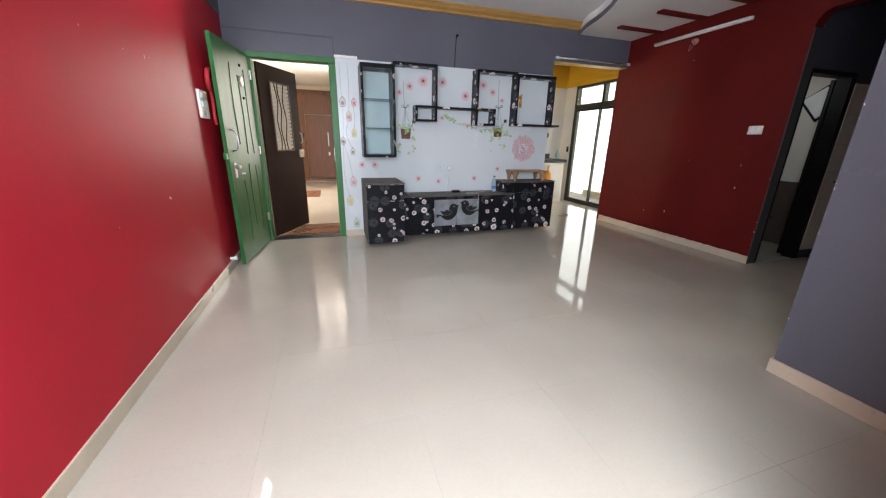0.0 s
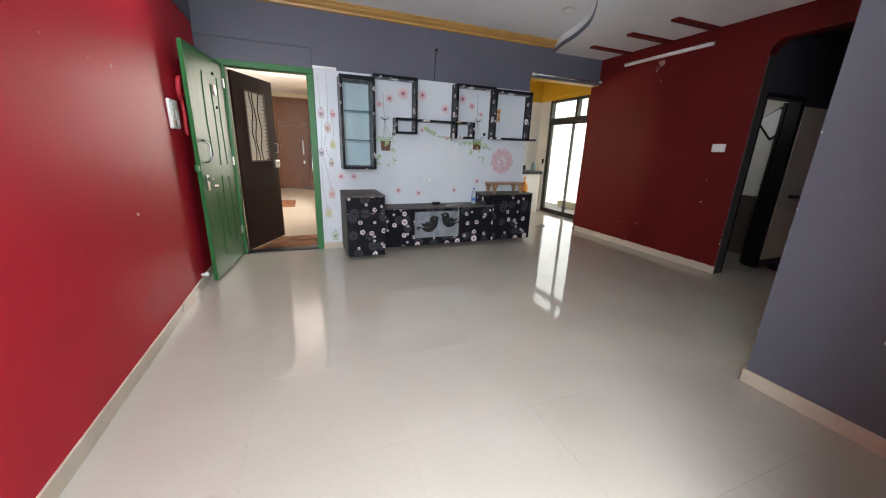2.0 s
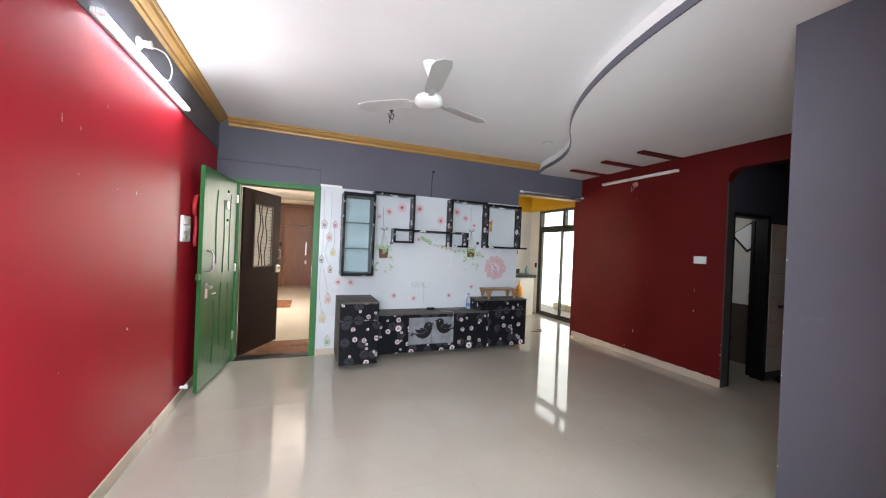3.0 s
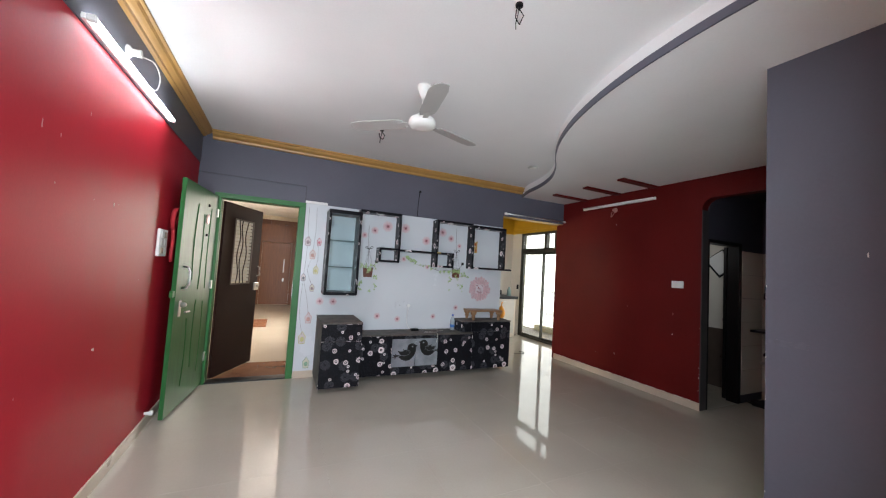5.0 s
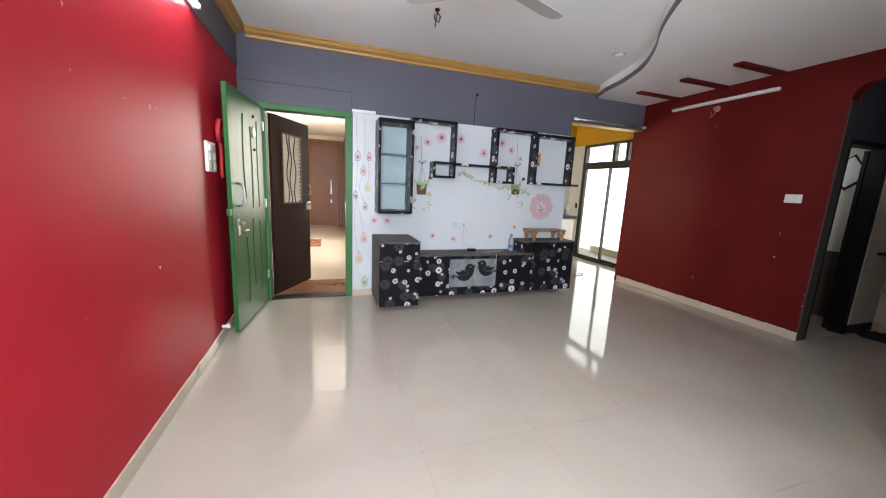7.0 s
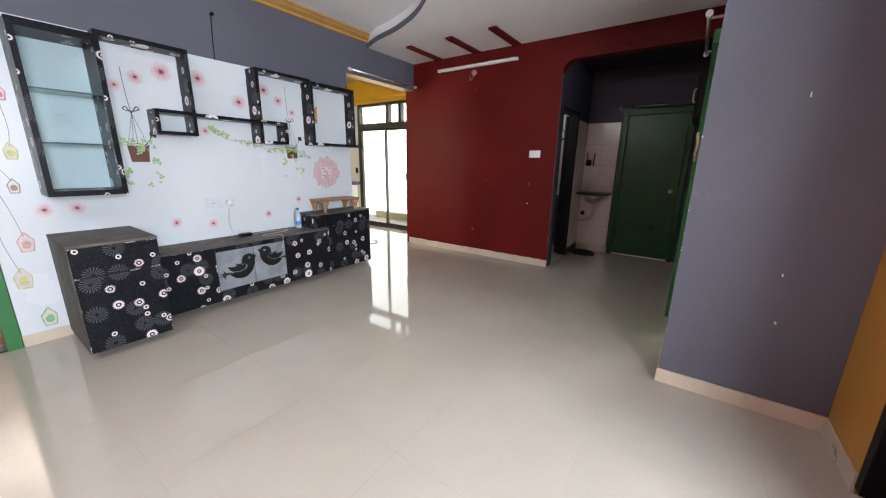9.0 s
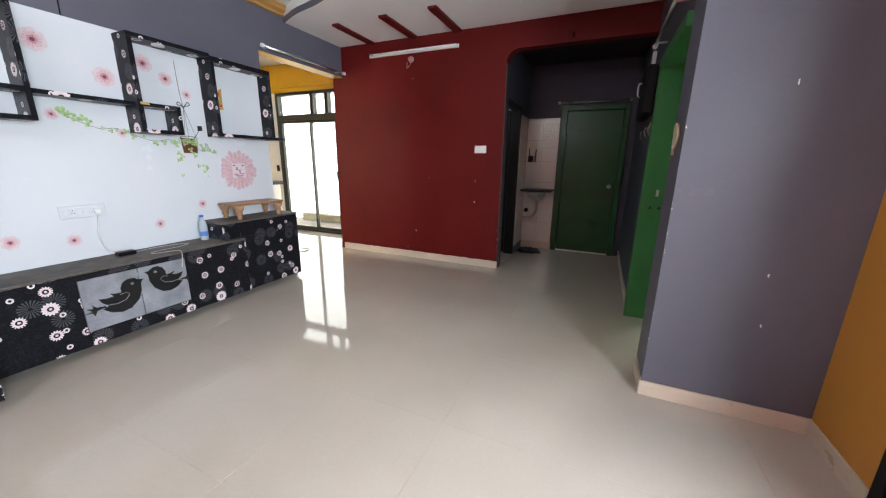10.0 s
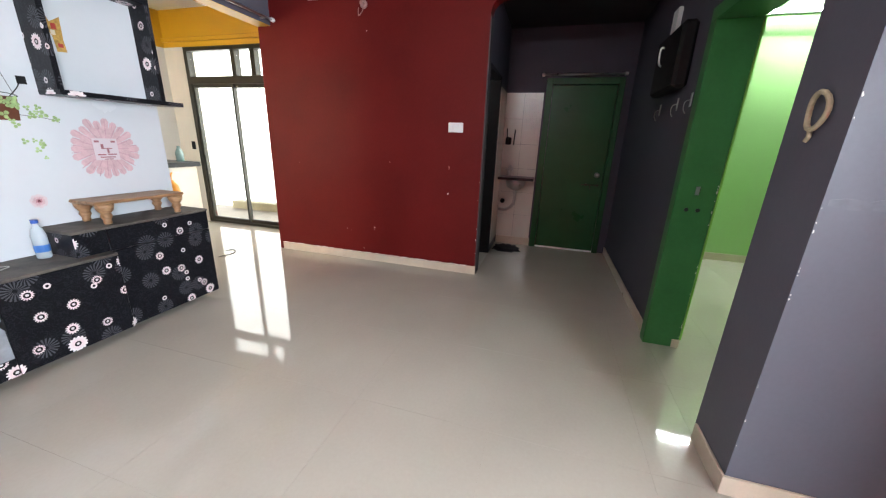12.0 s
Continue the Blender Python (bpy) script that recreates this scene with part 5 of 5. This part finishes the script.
for x, z, r in ((1.998, 1.875, 0.045), (2.17, 1.945, 0.062), (2.423, 1.945, 0.058), (2.742, 1.80, 0.055), (2.99, 1.945, 0.055), (3.131, 1.865, 0.045), (1.867, 1.80, 0.035), (3.274, 1.77, 0.032),
                (2.426, 1.52, 0.032), (1.372, 0.925, 0.042), (1.53, 0.925, 0.042), (2.106, 0.742, 0.038), (2.388, 0.702, 0.036), (2.914, 0.736, 0.034), (3.271, 0.863, 0.034), (2.78, 1.43, 0.028)):
    flower(x, z, r * 1.2)
bm = bmesh.new()
petals(bm, 3.66, 1.15, 0.195, 22, P - 0.0012, 0.0, 0.76)
big = part("flower_sticker", bm, PALEPINK, panel, "large pink gerbera sticker with a printed square")
BARPINK = plain("dull_pink_ink", (0.36, 0.15, 0.17), 0.5)
ROSE = paint("rose_print", (0.55, 0.35, 0.39), 0.35, 0.2, 30, 0.0)
for n, r, y, ph, wide, m_ in ((24, 0.19, 0.0024, 0.13, -0.75, ROSE), (18, 0.145, 0.0032, 0.2, 0.2, PALEPINK), (18, 0.14, 0.004, 0.37, -0.7, ROSE)):
    bm = bmesh.new()
    petals(bm, 3.66, 1.15, r, n, P - y, ph, wide, 0.3)
    part("petals", bm, m_, big)
part("printed_square", boxes(((3.59, P - 0.0062, 1.08), (3.725, P - 0.0048, 1.215))), plain("pale_pink_paper", (0.64, 0.57, 0.60), 0.5), big)
for x0, x1, z, h in ((3.60, 3.625, 1.19, 0.012), (3.69, 3.715, 1.19, 0.012), (3.63, 3.645, 1.15, 0.03), (3.645, 3.69, 1.15, 0.006), (3.66, 3.672, 1.125, 0.03), (3.605, 3.65, 1.11, 0.008), (3.66, 3.71, 1.112, 0.008), (3.615, 3.70, 1.095, 0.007), (3.635, 3.685, 1.083, 0.006)):
    part("printed_bar", boxes(((x0, P - 0.0070, z), (x1, P - 0.0060, z + h))), BARPINK, big)


def ribbon(pts, w, y):
    bm = bmesh.new()
    line = smooth_line(pts, 5)
    prev = None
    for k, p in enumerate(line):
        d = (line[min(k + 1, len(line) - 1)] - line[max(k - 1, 0)]).normalized()
        s = Vector((-d.y, d.x)) * w / 2
        a, b = bm.verts.new((p.x + s.x, y, p.y + s.y)), bm.verts.new((p.x - s.x, y, p.y - s.y))
        if prev:
            bm.faces.new((prev[0], prev[1], b, a))
        prev = (a, b)
    return bm


STRINGC = plain("string_print", (0.16, 0.15, 0.15), 0.5)


def leaves(bm, pts, size, rnd):
    for x, z in pts:
        a, s, lift = rnd.uniform(0, 6.28), size * rnd.uniform(0.6, 1.2), rnd.uniform(0, 0.0025)
        for k in range(3):
            t = a + k * 2.1
            vs = [bm.verts.new((x + s * q * math.cos(t + o), P - 0.0016 - 0.0002 * k - lift, z + s * q * math.sin(t + o))) for q, o in ((0.05, 0), (0.45, -0.9), (0.85, -0.45), (0.95, 0.0), (0.85, 0.45), (0.45, 0.9))]
            bm.faces.new(vs)


def hanging_pot(x, z, top, dark):
    rnd = random.Random(int(x * 100))
    bm = bmesh.new()
    prism(bm, [(x - 0.068, z + 0.062), (x + 0.068, z + 0.062), (x + 0.056, z - 0.06), (x - 0.056, z - 0.06)], 1, P - 0.0014, P - 0.0004)
    ob = part("pot_sticker", bm, POTBROWN, panel, "printed hanging pot with trailing leaves")
    for dx in (-0.062, -0.03, 0.0, 0.062):
        part("string", ribbon([(x + dx, z + 0.062), (x + dx * 0.5, z + 0.18), (x - 0.005, z + 0.30)], 0.0035, P - 0.001), STRINGC, ob)
    part("string", ribbon([(x - 0.005, z + 0.29), (x - 0.02, z + 0.45), (x - 0.025, top)], 0.005, P - 0.001), STRINGC, ob)
    part("bow", ribbon([(x - 0.005, z + 0.30), (x - 0.035, z + 0.345), (x - 0.05, z + 0.325), (x - 0.005, z + 0.315), (x + 0.045, z + 0.33), (x + 0.03, z + 0.35), (x - 0.005, z + 0.30)], 0.006, P - 0.0012), INK, ob)
    part("hoop", ribbon([(x - 0.072, z + 0.066), (x - 0.04, z + 0.076), (x, z + 0.079), (x + 0.04, z + 0.076), (x + 0.072, z + 0.066), (x + 0.04, z + 0.056), (x, z + 0.053), (x - 0.04, z + 0.056), (x - 0.072, z + 0.066)], 0.004, P - 0.0018), INK, ob)
    bm = bmesh.new()
    sp_ = []
    for k in range(22):
        a, r = rnd.uniform(-0.3, 3.5), rnd.uniform(0.02, 0.15)
        sp_.append((x + r * 1.0 * math.cos(a), z + 0.02 - abs(r) * 0.25 + 0.05 * rnd.random() + (0.12 * rnd.random() if dark else 0)))
    for k in range(16):
        sp_.append((x + rnd.choice((-0.09, 0.03, 0.10)) + rnd.uniform(-0.02, 0.02), z - rnd.uniform(0.02, 0.26)))
    leaves(bm, sp_, 0.020, rnd)
    part("leaves", bm, LEAF, ob)
    part("tag", boxes(((x + 0.085, P - 0.0016, z + 0.13), (x + 0.125, P - 0.0006, z + 0.17))), INK, ob)
    part("tag_stem", ribbon([(x + 0.04, z + 0.06), (x + 0.08, z + 0.11), (x + 0.10, z + 0.15)], 0.005, P - 0.001), INK, ob)


hanging_pot(1.942, 1.31, 1.93, True)
hanging_pot(3.24, 1.36, 2.02, False)
VPTS = [(2.47, 1.54), (2.55, 1.49), (2.66, 1.45), (2.75, 1.46), (2.86, 1.42), (2.98, 1.385), (3.10, 1.40), (3.25, 1.34), (3.40, 1.32), (3.46, 1.30)]
vn = part("vine_sticker", ribbon(VPTS, 0.0035, P - 0.001), STRINGC, panel, "printed green vine")
rnd = random.Random(5)
bm = bmesh.new()
leaves(bm, [(p.x + rnd.uniform(-0.015, 0.015), p.y + rnd.uniform(-0.02, 0.02)) for p in smooth_line(VPTS, 2)], 0.022, rnd)
leaves(bm, [(2.50 + rnd.uniform(-0.03, 0.10), 1.52 + rnd.uniform(-0.04, 0.03)) for k in range(6)], 0.030, rnd)
part("leaves", bm, LEAF, vn)

ln = panel
for pts in ([(1.165, 2.08), (1.17, 1.80), (1.18, 1.70)], [(1.255, 2.08), (1.26, 1.80), (1.245, 1.55)], [(1.18, 1.62), (1.17, 1.40), (1.16, 1.25)], [(1.25, 1.48), (1.20, 1.30), (1.265, 1.12)],
            [(1.30, 1.62), (1.31, 1.45), (1.295, 1.34)], [(1.165, 1.18), (1.22, 0.95), (1.25, 0.76)], [(1.16, 1.18), (1.15, 0.80), (1.195, 0.52)]):
    part("lantern_string", ribbon(pts, 0.003, P - 0.001), PRINTGREY, ln)
LPALE = [paint("pale_lantern_print_" + str(k), c, 0.5, 0.15, 40, 0.0) for k, c in enumerate(((0.58, 0.51, 0.52), (0.58, 0.52, 0.50), (0.57, 0.56, 0.44)))]
LCOL = [paint("lantern_print_" + str(k), c, 0.5, 0.3, 40, 0.0) for k, c in enumerate(((0.30, 0.22, 0.24), (0.52, 0.30, 0.27), (0.50, 0.47, 0.20), (0.52, 0.16, 0.20), (0.16, 0.17, 0.19), (0.22, 0.38, 0.26)))]
for k, (x, z, s) in enumerate(((1.18, 1.66, 0.045), (1.244, 1.50, 0.045), (1.295, 1.31, 0.04), (1.31, 1.66, 0.035), (1.16, 1.215, 0.035), (1.268, 1.09, 0.035), (1.254, 0.72, 0.05), (1.20, 0.48, 0.055), (1.268, 0.18, 0.05))):
    s *= 1.25
    bm = bmesh.new()
    hex_ = [(x - 0.45 * s, z - s), (x + 0.45 * s, z - s), (x + 0.6 * s, z + 0.2 * s), (x + 0.2 * s, z + 0.8 * s), (x, z + 1.1 * s), (x - 0.2 * s, z + 0.8 * s), (x - 0.6 * s, z + 0.2 * s)]
    for i in range(len(hex_)):
        a, b = Vector(hex_[i]), Vector(hex_[(i + 1) % len(hex_)])
        d = (b - a).normalized()
        n_ = Vector((-d.y, d.x)) * 0.003
        bm.faces.new([bm.verts.new((q.x, P - 0.0016, q.y)) for q in (a + n_, b + n_, b - n_, a - n_)])
    bm.faces.new([bm.verts.new((x + s * 0.38 * math.cos(i), P - 0.0022, z - 0.25 * s + s * 0.45 * math.sin(i))) for i in (0.3, 1.2, 2.0, 2.9, 3.9, 4.8, 5.6)])
    lan = part("lantern_sticker", bm, [LCOL[5] if k == 8 else LCOL[k % 5]], ln)
    bm = bmesh.new()
    bm.faces.new([bm.verts.new((q[0], P - 0.0008, q[1])) for q in hex_])
    part("lantern_body", bm, LPALE[k % 3], lan)


# ---------------------------------------------------------------- chips and scuffs
CHIP = plain("bare_plaster", (0.72, 0.68, 0.64), 0.9)


def chips(name, label, places, axis, level, out, seed, material=CHIP):
    """Little irregular flakes of bare plaster on a wall."""
    r = random.Random(seed)
    bm = bmesh.new()
    for a, b, s in places:
        n = r.randint(5, 8)
        tall = r.uniform(0.5, 1.8)
        pts = []
        for k in range(n):
            t = 2 * math.pi * k / n
            q = s * r.uniform(0.45, 1.1)
            pts.append((a + q * math.cos(t) * r.uniform(0.3, 0.8), b + q * math.sin(t) * tall))
        prism(bm, pts, axis, level, level + out)
    single(name, bm, material, label, "paint chips", "stuff")


r0 = random.Random(11)
chips("paint_chips", "pale paint chip on the red wall", [(2.55, 0.853, 0.010), (2.535, 0.858, 0.006)], 0, 0.0, 0.0012, 3)
PINKCHIP = plain("pale_pink_scuff", (0.56, 0.22, 0.23), 0.7)
chips("paint_chips", "pinkish scuffs where the red paint has worn thin",
      [(1.89, 1.90, 0.014), (2.02, 1.897, 0.012), (2.02, 1.686, 0.007), (2.366, 1.666, 0.009), (2.60, 1.675, 0.011), (2.66, 1.68, 0.009), (1.93, 0.806, 0.006), (2.24, 2.07, 0.009), (3.12, 1.21, 0.005)], 0, 0.0, 0.0008, 7, PINKCHIP)
chips("paint_chips", "pale paint chips on the maroon wall", [(2.668, 0.795, 0.015), (3.466, 0.375, 0.011), (3.468, 0.352, 0.006), (3.80, 0.33, 0.006), (3.60, 0.13, 0.006), (3.499, 2.22, 0.006)], 0, M, -0.0012, 4)
chips("paint_chips", "reddish scuffs on the maroon wall", [(2.667, 1.04, 0.017), (3.28, 1.06, 0.010), (4.35, 1.007, 0.008), (3.74, 0.318, 0.008)], 0, M, -0.0009, 9, plain("worn_maroon", (0.27, 0.09, 0.08), 0.7))
chips("paint_chips", "white chips along the pier's corner and face", [(GY - 0.003, 0.15 + 1.3 * r0.random() ** 0.8, 0.0015 + 0.006 * r0.random() ** 3) for k in range(16)] + [(0.54, 0.765, 0.008), (0.522, 0.512, 0.012), (0.60, 1.6, 0.009)], 0, GX, -0.0012, 5)
chips("paint_chips", "white flakes along the jamb", [(0.795, 0.08 + 1.0 * r0.random(), 0.003 + 0.006 * r0.random()) for k in range(18)], 0, 4.45, -0.0012, 6)
chips("paint_chips", "plaster flakes along the maroon wall's corner", [(2.364, z, s) for z, s in ((0.22, 0.006), (0.27, 0.004), (0.36, 0.009), (0.40, 0.005), (0.47, 0.006), (0.74, 0.004), (0.92, 0.006))], 0, M, -0.0012, 8)
PATCH = paint("rubbed_grey_emulsion", (0.118, 0.1165, 0.144), 0.38, 0.15, 25, 0.0, spec=0.3)
bm = bmesh.new()
prism(bm, [(0.955, 1.128), (0.90, 1.118), (0.84, 1.122), (0.80, 1.118), (0.795, 1.145), (0.82, 1.158), (0.86, 1.146), (0.90, 1.152), (0.955, 1.146)], 0, GX - 0.0008, GX)
single("scuff_mark", bm, PATCH, "shiny rubbed patch on the grey pier", "scuff", "stuff")
single("shelf_tag", boxes(((2.845, F2 - 0.003, 1.630), (2.90, F2, 1.648))), paint("gold_tag", (0.5, 0.36, 0.12), 0.4, 0.2, 30, 0.0), "small golden tag on the wall shelf", "tag")
bm = bmesh.new()
r1 = random.Random(2)
for k in range(60):
    y, x = r1.uniform(2.4, 4.6), M - 0.014
    box(bm, (x, y, SK - 0.002), (M - 0.001, y + r1.uniform(0.01, 0.05), SK + r1.uniform(0.001, 0.004)))
single("skirting_plaster", bm, CHIP, "uneven plaster line on top of the skirting", "plaster", "stuff")

# ---------------------------------------------------------------- floors and their tiles
floor = single("floor", boxes(((-1.0, -1.5, -0.12), (7.1, 12.1, -0.0012))), GROUT, "glossy cream vitrified tile floor", "floor", "structure")
PITCH, X0, Y0, GAP = 0.6735, 0.625, 0.535, 0.0009
TILE_MESH = {}


def tile(x0, y0, x1, y1):
    w, h = round(x1 - x0 - GAP, 4), round(y1 - y0 - GAP, 4)
    if w < 0.01 or h < 0.01:
        return
    if (w, h) not in TILE_MESH:
        bm = bmesh.new()
        box(bm, (-w / 2, -h / 2, -0.012), (w / 2, h / 2, 0))
        TILE_MESH[(w, h)] = mesh_of("floor_tile", bm, TILE)
    ob = new("floor_tile", TILE_MESH[(w, h)])
    ob.parent = floor
    ob.location = ((x0 + x1) / 2, (y0 + y1) / 2, 0)


def tile_area(ax, ay, bx, by):
    xs = [ax] + [X0 + PITCH * k for k in range(-5, 20) if ax + 0.02 < X0 + PITCH * k < bx - 0.02] + [bx]
    ys = [ay] + [Y0 + PITCH * k for k in range(-5, 20) if ay + 0.02 < Y0 + PITCH * k < by - 0.02] + [by]
    for i in range(len(xs) - 1):
        for j in range(len(ys) - 1):
            tile(xs[i], ys[j], xs[i + 1], ys[j + 1])


tile_area(0, 0.147, BX, 0.24)
tile_area(0, 0.24, GX, T)
tile_area(GX, GY, M, T)
tile_area(M, GY, 6.62, 2.35)
tile_area(KX0, T, 6.0, 6.95)
tile_area(3.62, -2.6, 6.9, GY)
tile_area(-0.85, 5.36, 1.6, 12.0)
